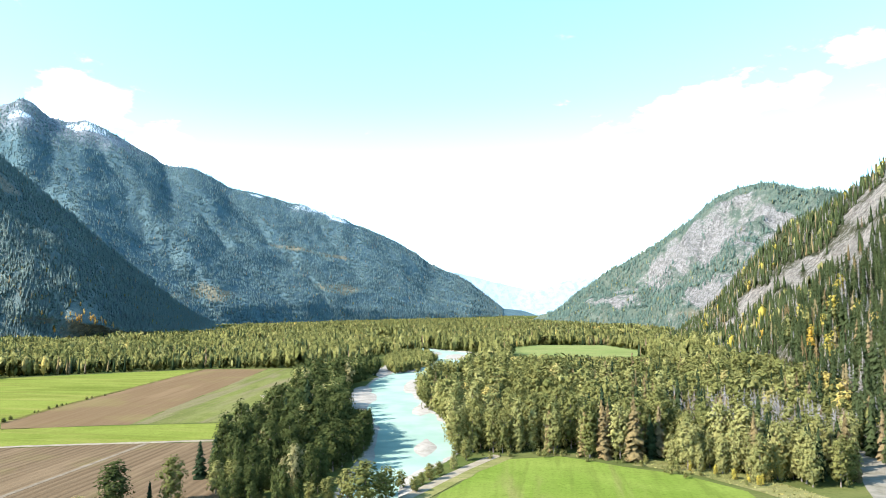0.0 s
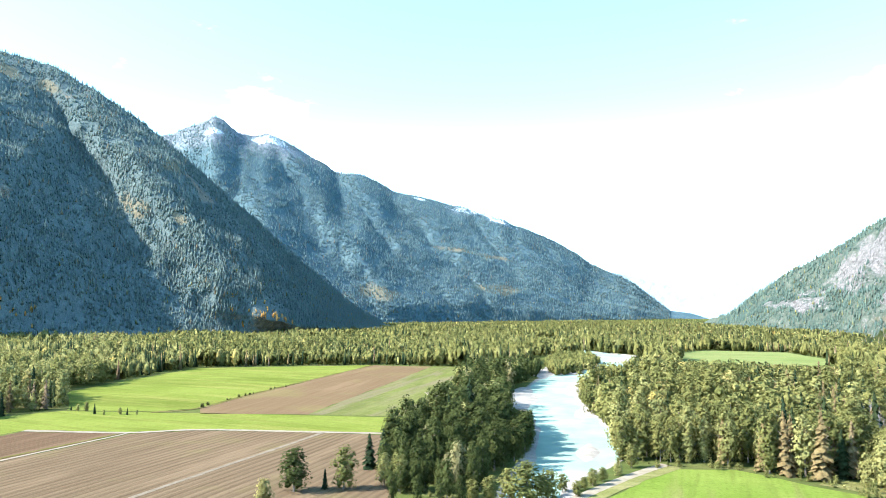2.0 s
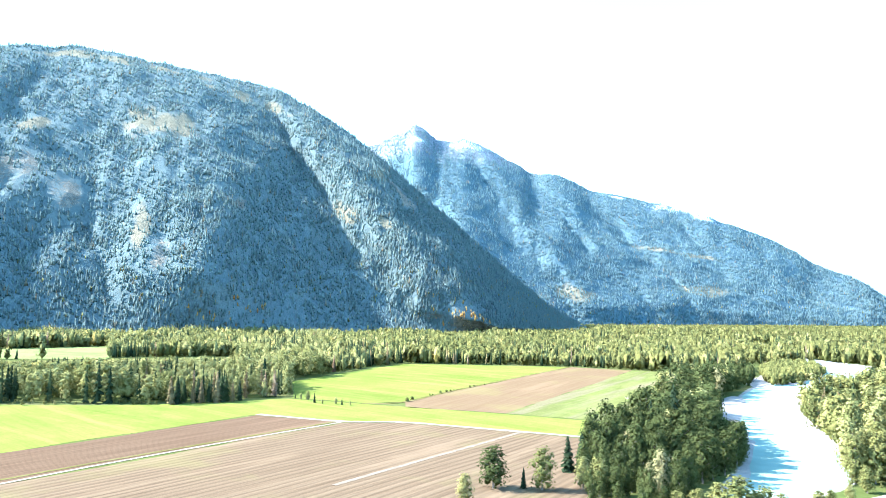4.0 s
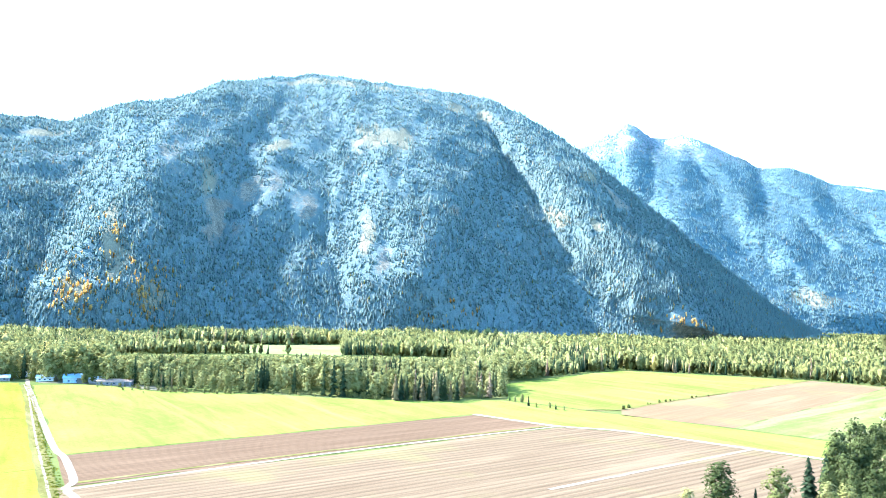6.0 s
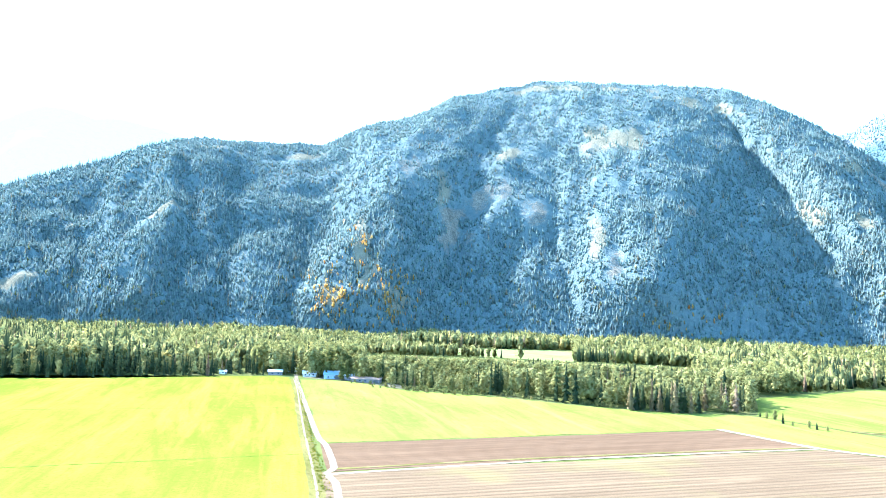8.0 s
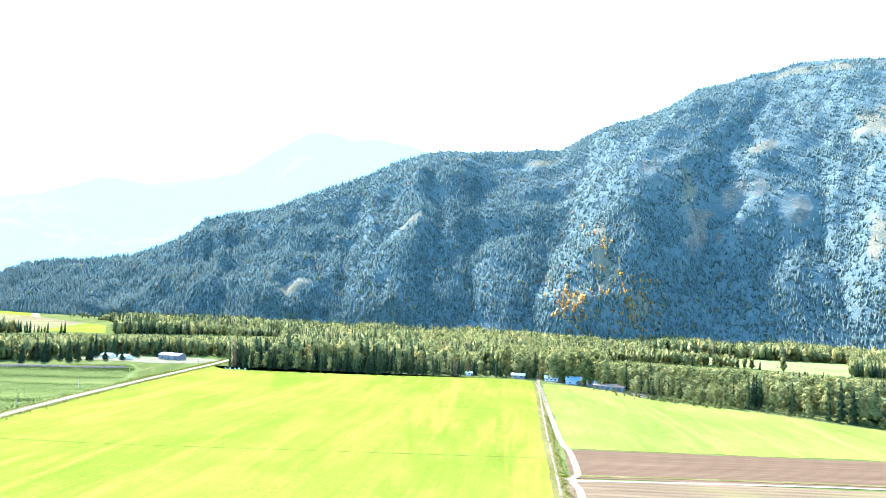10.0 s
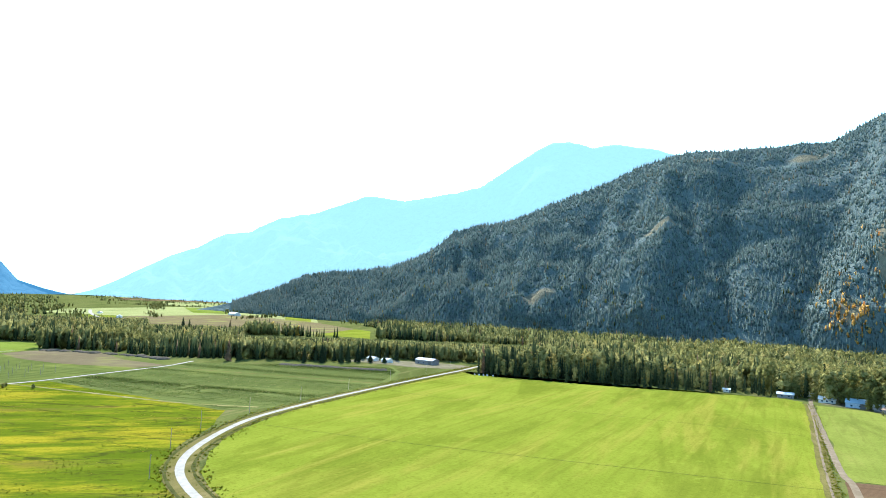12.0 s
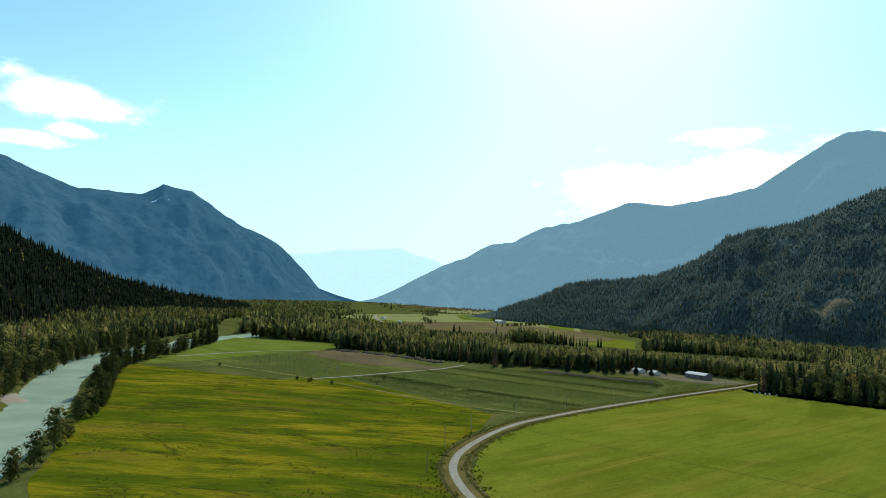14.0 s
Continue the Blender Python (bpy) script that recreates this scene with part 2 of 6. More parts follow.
def mat_slope(name, floor_a, floor_b, rock_a, rock_b, scale=1.0, snow=None, rocky=0.0, bump=1.0):
    """A mountain side: forest floor and scrub, bare rock and dry grass in patches of their own, snow high up."""
    m = Nodes(name)

    def own(key):
        a = m.n.new("ShaderNodeAttribute")
        a.attribute_name = key
        return a.outputs["Fac"]

    sep = m.n.new("ShaderNodeSeparateXYZ")
    m.l.new(m.geo.outputs["Normal"], sep.inputs[0])
    mid, fine = m.noise(0.02 * scale, 6, 0.65), m.noise(0.11 * scale, 5, 0.7)
    col = m.mix(m.ramp(mid, 0.35, 0.65), floor_a, floor_b)
    col = m.mix(m.math("MULTIPLY", m.ramp(fine, 0.45, 0.8), 0.5), col, tuple(v * 0.5 for v in floor_a))
    grass = m.math("ADD", own("dry"), m.math("MULTIPLY", m.math("SUBTRACT", fine, 0.5), 0.7))
    col = m.mix(m.math("MULTIPLY", m.ramp(grass, 0.3, 0.75), 0.7), col, m.mix(mid, (0.140, 0.112, 0.064), (0.200, 0.158, 0.088)))
    rock = m.mix(m.ramp(fine, 0.3, 0.7), rock_a, rock_b)
    crack = m.noise(0.05 * scale, 8, 0.8, vec=m.mapped((1, 1, 0.3)), dist=1.5)
    ledge = m.noise(0.09 * scale, 6, 0.75, vec=m.mapped((0.4, 0.4, 1.6)), dist=0.8)
    rock = m.mix(m.math("MULTIPLY", m.ramp(crack, 0.44, 0.60), 0.85), rock, tuple(v * 0.30 for v in rock_a))
    rock = m.mix(m.math("MULTIPLY", m.ramp(ledge, 0.46, 0.62), 0.65), rock, tuple(v * 0.45 for v in rock_a))
    sheer = m.math("SUBTRACT", 0.72, sep.outputs["Z"])
    amount = m.math("ADD", m.math("ADD", own("bare"), m.math("MULTIPLY", sheer, 0.8)), m.math("MULTIPLY", m.math("SUBTRACT", mid, 0.5), 1.2))
    amount = m.math("ADD", amount, m.math("MULTIPLY", m.math("SUBTRACT", fine, 0.5), 1.5))
    col = m.mix(m.math("MULTIPLY", m.ramp(amount, 0.30 - rocky, 0.75 - rocky), 0.9), col, rock)
    if snow:
        p = m.n.new("ShaderNodeSeparateXYZ")
        m.l.new(m.pos, p.inputs[0])
        high = m.math("ADD", p.outputs["Z"], m.math("MULTIPLY", m.math("SUBTRACT", mid, 0.5), 260.0))
        col = m.mix(m.ramp(high, snow - 160, snow - 20), col, rock)
        white = m.math("ADD", own("snow"), m.math("MULTIPLY", m.math("SUBTRACT", fine, 0.5), 2.4))
        col = m.mix(m.math("MULTIPLY", m.ramp(white, 0.5, 0.8), 0.8), col, (0.62, 0.64, 0.67))
    return m.done(col, 0.95, m.math("SUBTRACT", m.math("ADD", m.math("MULTIPLY", mid, 6.0), m.math("MULTIPLY", fine, 2.5)), m.math("MULTIPLY", crack, 4.0)), bump, 3.0)


def mat_plain(name, a, b, scale=0.6, rough=0.85, bump=0.05, metal=0.0):
    m = Nodes(name)
    f = m.noise(scale, 5, 0.65)
    m.bsdf.inputs["Metallic"].default_value = metal
    return m.done(m.mix(m.ramp(f, 0.3, 0.7), a, b), rough, m.noise(scale * 6, 3, 0.6), 0.5, bump)


def mat_meadow():
    """A wet meadow: green, with mottled yellow patches, dark seeps and winding ditches."""
    m = Nodes("yellow_meadow")
    lie = m.turned(122, (0.32, 1.0, 1.0))
    big, mid, fine = m.noise(0.019, 7, 0.68, vec=lie, dist=0.9), m.noise(0.06, 6, 0.7, vec=lie), m.noise(0.7, 4, 0.7)
    col = m.mix(m.ramp(mid, 0.3, 0.7), (0.050, 0.068, 0.004), (0.094, 0.110, 0.006))
    col = m.mix(m.math("MULTIPLY", m.ramp(m.math("ADD", big, m.math("MULTIPLY", m.math("SUBTRACT", mid, 0.5), 1.1)), 0.42, 0.74), 0.9), col, (0.200, 0.160, 0.010))
    for scale, wide, depth in ((0.010, 0.010, 0.6), (0.026, 0.014, 0.45), (0.06, 0.02, 0.3)):
        vein = m.math("ABSOLUTE", m.math("SUBTRACT", m.noise(scale, 5, 0.6, vec=lie, dist=1.2), 0.5))
        col = m.mix(m.math("MULTIPLY", m.math("SUBTRACT", 1.0, m.ramp(vein, 0.0, wide)), depth), col, (0.022, 0.022, 0.007))
    col = m.mix(m.math("MULTIPLY", m.ramp(m.noise(0.03, 6, 0.7, vec=lie), 0.54, 0.68), 0.65), col, (0.056, 0.044, 0.014))
    col = m.mix(m.math("MULTIPLY", m.ramp(fine, 0.42, 0.75), 0.4), col, (0.036, 0.046, 0.006))
    return m.done(col, 0.95, fine, 0.6, 0.2)


GROUND = mat_grass("rough_grass", (0.066, 0.078, 0.020), (0.092, 0.096, 0.028), (0.135, 0.112, 0.048), 0.35, bed=((0.205, 0.178, 0.140), (0.272, 0.240, 0.196)))
GRASS_HAY = mat_grass("hay_grass", (0.113, 0.130, 0.022), (0.140, 0.152, 0.029), (0.176, 0.158, 0.040), 0.42, rows=-10)
GRASS_LIME = mat_grass("lime_grass", (0.110, 0.130, 0.013), (0.137, 0.153, 0.017), (0.180, 0.160, 0.024), 0.45, rows=-10)
GRASS_GREEN = mat_grass("green_grass", (0.098, 0.130, 0.018), (0.132, 0.156, 0.028), (0.152, 0.130, 0.045), 0.3, rows=85)
GRASS_MEADOW = mat_meadow()
GRASS_CUT = mat_grass("cut_pasture", (0.132, 0.158, 0.046), (0.165, 0.172, 0.059), (0.185, 0.165, 0.073), 0.3, rows=5)
GRASS_PALE = mat_grass("pale_pasture", (0.180, 0.196, 0.070), (0.22, 0.222, 0.088), (0.245, 0.215, 0.105), 0.3, rows=5)
STUBBLE = mat_soil("stubble_soil", (0.103, 0.066, 0.033), (0.119, 0.078, 0.041), 2, 5.0, 0.16, 0.03)
PLOUGHED = mat_soil("ploughed_soil", (0.084, 0.056, 0.031), (0.120, 0.082, 0.046), -6.3, 4.2, 0.15, 0.34)
PLOUGHED_DARK = mat_soil("dark_ploughed_soil", (0.074, 0.045, 0.025), (0.098, 0.062, 0.035), -5, 2.2, 0.0, 0.28)
GRASS_MIXED = mat_grass("patchy_grass", (0.099, 0.109, 0.026), (0.132, 0.129, 0.040), (0.145, 0.109, 0.066), 0.7, rows=88)
MOOR = mat_soil("brown_moor", (0.099, 0.076, 0.036), (0.125, 0.099, 0.053), 60, 9.0, 0.6)
CROP_SOIL = mat_soil("crop_soil", (0.060, 0.076, 0.020), (0.094, 0.104, 0.030), 1, 6.4, 0.2, 0.35)
ORCHARD = mat_soil("orchard_grass", (0.050, 0.064, 0.015), (0.078, 0.088, 0.024), 3, 9.0, 0.4, 0.35)
FALLOW = mat_soil("fallow_soil", (0.078, 0.062, 0.034), (0.108, 0.086, 0.050), 3, 9.0, 0.4, 0.15)
GRAVEL = mat_plain("road_gravel", (0.205, 0.19, 0.16), (0.27, 0.25, 0.212), 0.3, 0.95, 0.03)
DIRT = mat_plain("track_dirt", (0.122, 0.092, 0.059), (0.165, 0.130, 0.088), 0.25, 0.95, 0.05)
HEADLAND = mat_plain("headland_soil", (0.172, 0.139, 0.092), (0.228, 0.188, 0.130), 0.25, 0.95, 0.05)
SCREE = mat_plain("stony_ground", (0.115, 0.10, 0.07), (0.20, 0.175, 0.135), 0.12, 0.95, 0.1)
DRY_GRASS = mat_grass("dry_grass", (0.115, 0.115, 0.032), (0.175, 0.155, 0.056), (0.24, 0.195, 0.09), 0.5)
VERGE = mat_grass("dry_verge", (0.086, 0.079, 0.020), (0.119, 0.099, 0.033), (0.152, 0.119, 0.053), 0.5)
# ---------- helpers for meshes ----------


def lattice(ix, iy, seed):
    h = (ix.astype(np.int64) * 374761393 + iy.astype(np.int64) * 668265263 + seed * 974634777) & 0x7FFFFFFF
    h = ((h ^ (h >> 13)) * 1274126177) & 0x7FFFFFFF
    return ((h ^ (h >> 16)) & 0xFFFF) / 65535.0


def value_noise(x, y, seed=0):
    x, y = np.asarray(x, float), np.asarray(y, float)
    ix, iy = np.floor(x), np.floor(y)
    fx, fy = x - ix, y - iy
    fx, fy = fx * fx * (3 - 2 * fx), fy * fy * (3 - 2 * fy)
    a, b = lattice(ix, iy, seed), lattice(ix + 1, iy, seed)
    c, d = lattice(ix, iy + 1, seed), lattice(ix + 1, iy + 1, seed)
    return (a * (1 - fx) + b * fx) * (1 - fy) + (c * (1 - fx) + d * fx) * fy


def fbm(x, y, octaves=4, seed=0, ridged=False):
    total, amp, norm = 0.0, 1.0, 0.0
    for o in range(octaves):
        n = value_noise(x * 2**o, y * 2**o, seed + o)
        total = total + amp * (1 - np.abs(2 * n - 1) if ridged else n)
        norm += amp
        amp *= 0.5
    return total / norm


def fast_mesh(name, verts, faces, material, tint=None, smooth=False, normals=None):
    """A mesh from an array of points and an array of triangles or quads."""
    me = bpy.data.meshes.new(name)
    verts, faces = np.ascontiguousarray(verts, np.float32), np.ascontiguousarray(faces, np.int32)
    k = faces.shape[1]
    me.vertices.add(len(verts))
    me.vertices.foreach_set("co", verts.ravel())
    me.loops.add(faces.size)
    me.loops.foreach_set("vertex_index", faces.ravel())
    me.polygons.add(len(faces))
    me.polygons.foreach_set("loop_start", np.arange(0, faces.size, k, dtype=np.int32))
    if smooth:
        me.polygons.foreach_set("use_smooth", np.ones(len(faces), bool))
    me.update(calc_edges=True)
    if tint is not None:
        me.attributes.new("tint", "FLOAT", "POINT").data.foreach_set("value", np.ascontiguousarray(tint, np.float32))
    me.materials.append(material)
    if normals is not None:
        me.normals_split_custom_set_from_vertices(normals)
    return me


def bm_mesh(name, bm, material):
    me = bpy.data.meshes.new(name)
    bm.normal_update()
    bm.to_mesh(me)
    bm.free()
    me.materials.append(material)
    return me


def part(name, bm, material, parent, label=""):
    ob = new(name, bm_mesh(name, bm, material))
    ob.parent = parent
    return tagged(ob, label)


def inside(poly, x, y):
    """Which of the points lie in the polygon."""
    hit = np.zeros(len(x), bool)
    for (x0, y0), (x1, y1) in zip(poly, poly[1:] + poly[:1]):
        cross = ((y0 > y) != (y1 > y)) & (x < (x1 - x0) * (y - y0) / ((y1 - y0) or 1e-9) + x0)
        hit ^= cross
    return hit


def along(line, x, y):
    """The distance of the points from a polyline."""
    best = np.full(np.shape(x), 1e9)
    for (x0, y0), (x1, y1) in zip(line, line[1:]):
        dx, dy = x1 - x0, y1 - y0
        t = np.clip(((x - x0) * dx + (y - y0) * dy) / (dx * dx + dy * dy), 0, 1)
        best = np.minimum(best, np.hypot(x - x0 - t * dx, y - y0 - t * dy))
    return best


def smooth_line(line, step=6.0):
    """A Catmull-Rom curve through the points."""
    p = [np.array(q, float) for q in line]
    p = [2 * p[0] - p[1], *p, 2 * p[-1] - p[-2]]
    out = []
    for a, b, c, d in zip(p, p[1:], p[2:], p[3:]):
        n = max(2, int(np.linalg.norm(c - b) / step))
        for t in np.arange(n) / n:
            out.append(0.5 * (2 * b + (c - a) * t + (2 * a - 5 * b + 4 * c - d) * t * t + (3 * b - a - 3 * c + d) * t**3))
    return np.array([*out, p[-2]])


# ---------- the valley floor ----------
# The river comes from the north, passes east of the camera and leaves to the south-west.
RIVER = smooth_line([(-150, 1650), (-120, 1420), (-60, 1180), (5, 1060), (8, 930), (-32, 830), (-47, 700), (-50, 610), (-38, 500), (-21, 420),
                     (-17, 345), (-30, 290), (-21, 235), (15, 160), (60, 60), (45, -80), (-28, -184), (-92, -275), (-137, -336), (-177, -400), (-225, -486), (-272, -560), (-344, -648), (-470, -742),
                     (-590, -817), (-760, -920), (-1000, -1150)], 14.0)
BARS = [(-12, 357, 6.5, 25), (-65, 543, 10, 50), (-72, 590, 8, 30), (-33, 632, 8, 60), (-20, 485, 5, 30), (-68, 770, 10, 45), (12, 990, 18, 60), (-24, 1060, 18, 55), (-48, 860, 22, 120), (-70, 1130, 22, 80), (-180, -440, 7, 18)]


def floor_height(x, y):
    """The valley floor: level near the river, climbing gently towards the valley's far ends."""
    r = np.hypot(x, y)
    t = np.clip((r - 1700) / 3200, 0, 1)
    return (14 - 8 * np.tanh(np.asarray(y) / 800)) * t * t * (3 - 2 * t) + 1.5 * np.clip((r - 1500) / 1500, 0, 1) * value_noise(np.asarray(x) / 400, np.asarray(y) / 400, 6)


def ground_height(x, y):
    z = floor_height(x, y)
    d = along([tuple(p) for p in RIVER], x, y)
    wobble = 5 * (value_noise(x / 40, y / 40, 5) - 0.5)
    half = np.interp(y, [-100, 0, 180, 235, 300, 345, 740, 780, 1190, 1230], [18.5, 22.5, 22.5, 13, 14, 21, 22.5, 30, 30, 22.5])
    bed = np.clip((half + wobble - d) / 7, 0, 1)
    z = z - 3.4 * bed * bed * (3 - 2 * bed)
    for bx, by, hw, hl in BARS:
        q = ((x - bx) / hw) ** 2 + ((y - by) / hl) ** 2 + 0.5 * (value_noise(x / 12, y / 12, 8) - 0.5)
        z = np.where(d < 34, np.maximum(z, -1.2 + 1.0 * np.clip(1.15 - q, -3, 1)), z)
    return z


def ground_sheet():
    xs = np.r_[np.arange(-4950, -1300, 90), np.arange(-1300, -420, 40), np.arange(-420, 180, 6.0), np.arange(180, 480, 30), np.arange(480, 1500, 100), np.arange(1500, 4951, 230)]
    ys = np.r_[np.arange(-4950, -1100, 90), np.arange(-1100, -700, 20), np.arange(-700, -220, 6.0), np.arange(-220, 230, 30), np.arange(230, 1150, 6.0), np.arange(1150, 1700, 20), np.arange(1700, 4951, 90)]
    gx, gy = np.meshgrid(xs, ys)
    x, y = gx.ravel(), gy.ravel()
    z = ground_height(x, y)
    nx = len(xs)
    i = (np.arange(len(ys) - 1)[:, None] * nx + np.arange(nx - 1)).ravel()
    quads = np.c_[i, i + 1, i + nx + 1, i + nx]
    me = fast_mesh("ground", np.c_[x, y, z], quads, GROUND, smooth=True)
    # The bed, the bars and the bare banks.
    bed = np.clip((np.interp(y, [-100, 0, 180, 235, 300, 345, 740, 780, 1190, 1230], [10.5, 20, 20, 10, 11, 19, 20, 30, 30, 20]) + 7 * value_noise(x / 30, y / 30, 12) - along([tuple(p) for p in RIVER], x, y)) / 9 + 0.5, 0, 1)
    for bx, by, hw, hl in BARS:
        bed = np.maximum(bed, np.clip(1.9 - ((x - bx) / (hw * 1.1)) ** 2 - ((y - by) / (hl * 1.1)) ** 2, 0, 1))
    me.attributes.new("bed", "FLOAT", "POINT").data.foreach_set("value", bed.astype(np.float32))
    ob = new("ground", me)
    tagged(ob, "rough grassy valley floor with a sunken river channel", "ground", kind="structure")


def ribbon(name, line, width, z, material, label, category="road", taper=None, rough=0.12, floor=True):
    """A strip along a line, with uneven edges."""
    p = np.asarray(line, float)
    t = np.gradient(p, axis=0)
    t /= np.linalg.norm(t, axis=1)[:, None] + 1e-9
    n = np.c_[-t[:, 1], t[:, 0]]
    w = np.full(len(p), width / 2.0) if taper is None else np.interp(np.linspace(0, 1, len(p)), np.linspace(0, 1, len(taper)), taper) / 2
    s = np.cumsum(np.r_[0, np.linalg.norm(np.diff(p, axis=0), axis=1)])
    wl_, wr_ = w * (1 + rough * (value_noise(s / 9, s * 0 + 3, 1) - 0.5) * 2), w * (1 + rough * (value_noise(s / 9, s * 0 + 9, 2) - 0.5) * 2)
    a, b = p + n * wl_[:, None], p - n * wr_[:, None]
    zz = np.full(len(p), z) + (floor_height(p[:, 0], p[:, 1]) if floor else 0)
    crown = np.c_[p, zz + 0.05]
    v = np.r_[np.c_[a, zz], crown, np.c_[b, zz]]
    k = len(p)
    i = np.arange(k - 1)
    f = np.r_[np.c_[i, i + k, i + k + 1, i + 1], np.c_[i + k, i + 2 * k, i + 2 * k + 1, i + k + 1]]
    return tagged(new(name, fast_mesh(name, v, f, material, smooth=True)), label, category, kind="structure")


FIELDS, OUTLINE = [], {}


def field(name, poly, z, material, label, step=12.0, rough=1.6):
    """A flat field with slightly uneven edges."""
    FIELDS.append(poly)
    OUTLINE[name] = poly
    bm = bmesh.new()
    pts = []
    for a, b in zip(poly, poly[1:] + poly[:1]):
        a, b = np.array(a, float), np.array(b, float)
        k = max(1, int(np.linalg.norm(b - a) / step))
        side = np.array([-(b - a)[1], (b - a)[0]]) / (np.linalg.norm(b - a) + 1e-9)
        for j in range(k):
            q = a + (b - a) * j / k
            if j:
                q = q + side * rough * 2 * (float(value_noise(q[0] / 14, q[1] / 14, 4)) - 0.5)
            pts.append(bm.verts.new((*q, z + float(floor_height(q[0], q[1])))))
    bm.faces.new(pts)
    bmesh.ops.triangulate(bm, faces=bm.faces[:])
    for f in bm.faces:
        if f.normal.z < 0:
            f.normal_flip()
    return tagged(new(name, bm_mesh(name, bm, material)), label, "field", kind="structure")


# Water: pale glacial silt under a smooth, slightly rippled surface.
def mat_water():
    m = Nodes("silty_water")
    silt = m.noise(0.03, 4, 0.6)
    m.bsdf.inputs["IOR"].default_value = 1.12
    ripple = m.noise(0.5, 3, 0.6, vec=m.turned(15, (1, 0.35, 1)))
    return m.done(m.mix(m.ramp(silt, 0.35, 0.65), (0.178, 0.236, 0.178), (0.228, 0.286, 0.216)), 0.3, ripple, 0.3, 0.12)


WATER = mat_water()
# ---------- mountains ----------


class Mountain:
    """A mountain side between a foot and a ridge, both drawn in plan round the valley:
    rows of azimuth, rise of the ridge, distance of the ridge, distance of the foot."""

    def __init__(self, rows, seed, relief=60.0, gully=200.0, power=1.15, back=0.25, patches=(), lump=1.1, lean=0.0, spurs=()):
        self.patches, self.lump, self.lean, self.spurs = patches, lump, lean, spurs
        self.rows, self.seed, self.relief, self.gully, self.power, self.back = np.array(rows, float), seed, relief, gully, power, back

    def bulge(self, az, v):
        """How far the spurs stand out into the valley."""
        total = az * 0.0
        for high_az, low_az, out, wide_up, wide_down in self.spurs:
            d = az - (low_az + (high_az - low_az) * np.clip(v, 0, 1)) + 4.5 * (fbm(v * 4, az * 0.25, 4, self.seed + 55) - 0.5)
            tent = np.clip(1 - np.where(d > 0, d / wide_up, -d / wide_down), 0, 1)
            total = np.maximum(total, out * tent * (1.5 - 0.5 * tent))
        return total * np.interp(v, [0, 0.12, 0.5, 0.85, 1.0], [0.15, 0.75, 1.0, 0.8, 0.35])

    def at(self, az, v):
        """The place for an azimuth (degrees) and a height share v: 0 the foot, 1 the ridge, beyond it the far side."""
        R = self.rows
        rise, far, near = (np.interp(az, R[:, 0], R[:, i]) for i in (1, 2, 3))
        rise = rise + 0.006 * (fbm(az / 1.3, az * 0, 4, self.seed + 40) - 0.5) * np.clip(rise / 0.06, 0, 1)
        r = near + (far - near) * v
        r = r - self.bulge(az, v)
        far = far - self.bulge(az, az * 0 + 1.0)
        a = np.radians(az)
        x, y = -np.sin(a) * r, np.cos(a) * r
        foot = floor_height(-np.sin(a) * near, np.cos(a) * near) - 4
        top = 70 + rise * far
        up = np.clip(v, 0, 1)
        shape = up**self.power
        z = foot + (top - foot) * shape
        size = np.clip((top - foot) / 300, 0.02, 1.2)
        s = a * near
        ribs = fbm((s - self.lean * v) / self.gully + 0.5 * fbm(x / 300, y / 300, 2, self.seed + 9), v * 1.6, 5, self.seed, True) - 0.55
        lumps = fbm(x / (self.gully * 0.7), y / (self.gully * 0.7), 5, self.seed + 20) - 0.5
        window = np.clip(up * 6, 0, 1) * np.clip((1.0 - up) * 4, 0.05, 1)
        z = z + self.relief * size * window * (1.2 * ribs + self.lump * lumps)
        z = np.where(v > 1, top - (v - 1) * (top - foot) * 1.2 + 0 * z, z)
        return x, y, z

    def level(self, az, rise):
        """The height share at which the mountain side shows at that rise above the camera's level."""
        R = self.rows
        up, far, near = (np.interp(az, R[:, 0], R[:, i]) for i in (1, 2, 3))
        foot = floor_height(-np.sin(np.radians(az)) * near, np.cos(np.radians(az)) * near) - 4
        return float((70 - foot + rise * near) / ((70 + up * far - foot) - rise * (far - near)))

    def cover(self, kind, az, v):
        """How far a kind of ground ("bare" rock, "dry" grass, "gold" thicket, "snow") covers the place: broken patches."""
        total = np.zeros(np.shape(az))
        for what, a, rise, wide, high, lean in self.patches:
            if what != kind:
                continue
            c = self.level(a, rise)
            da = az - a - lean * (v - c) * 20
            q = (da / wide) ** 2 + ((v - c) / (high * 3.2)) ** 2
            total = np.maximum(total, np.exp(-(q**1.5)))
        s = np.radians(az) * 2000
        return np.clip(total * np.clip((fbm(s / 45, v * 16, 5, self.seed + 70) - 0.22) * 3.0, 0, 1.3), 0, 1)

    def build(self, name, material, label, nu, nv, lo=None, hi=None):
        R = self.rows
        az = np.linspace(R[:, 0].min() if lo is None else lo, R[:, 0].max() if hi is None else hi, nu)
        v = np.r_[np.linspace(0, 1, nv), 1 + self.back * np.array([0.3, 1.0])]
        A, V = np.meshgrid(az, v)
        x, y, z = self.at(A.ravel(), V.ravel())
        i = (np.arange(len(v) - 1)[:, None] * nu + np.arange(nu - 1)).ravel()
        me = fast_mesh(name, np.c_[x, y, z], np.c_[i, i + nu, i + nu + 1, i + 1], material, smooth=True)
        for kind in ("bare", "dry", "snow"):
            me.attributes.new(kind, "FLOAT", "POINT").data.foreach_set("value", self.cover(kind, A.ravel(), V.ravel()).astype(np.float32))
        return tagged(new(name, me), label, "mountain", kind="structure")


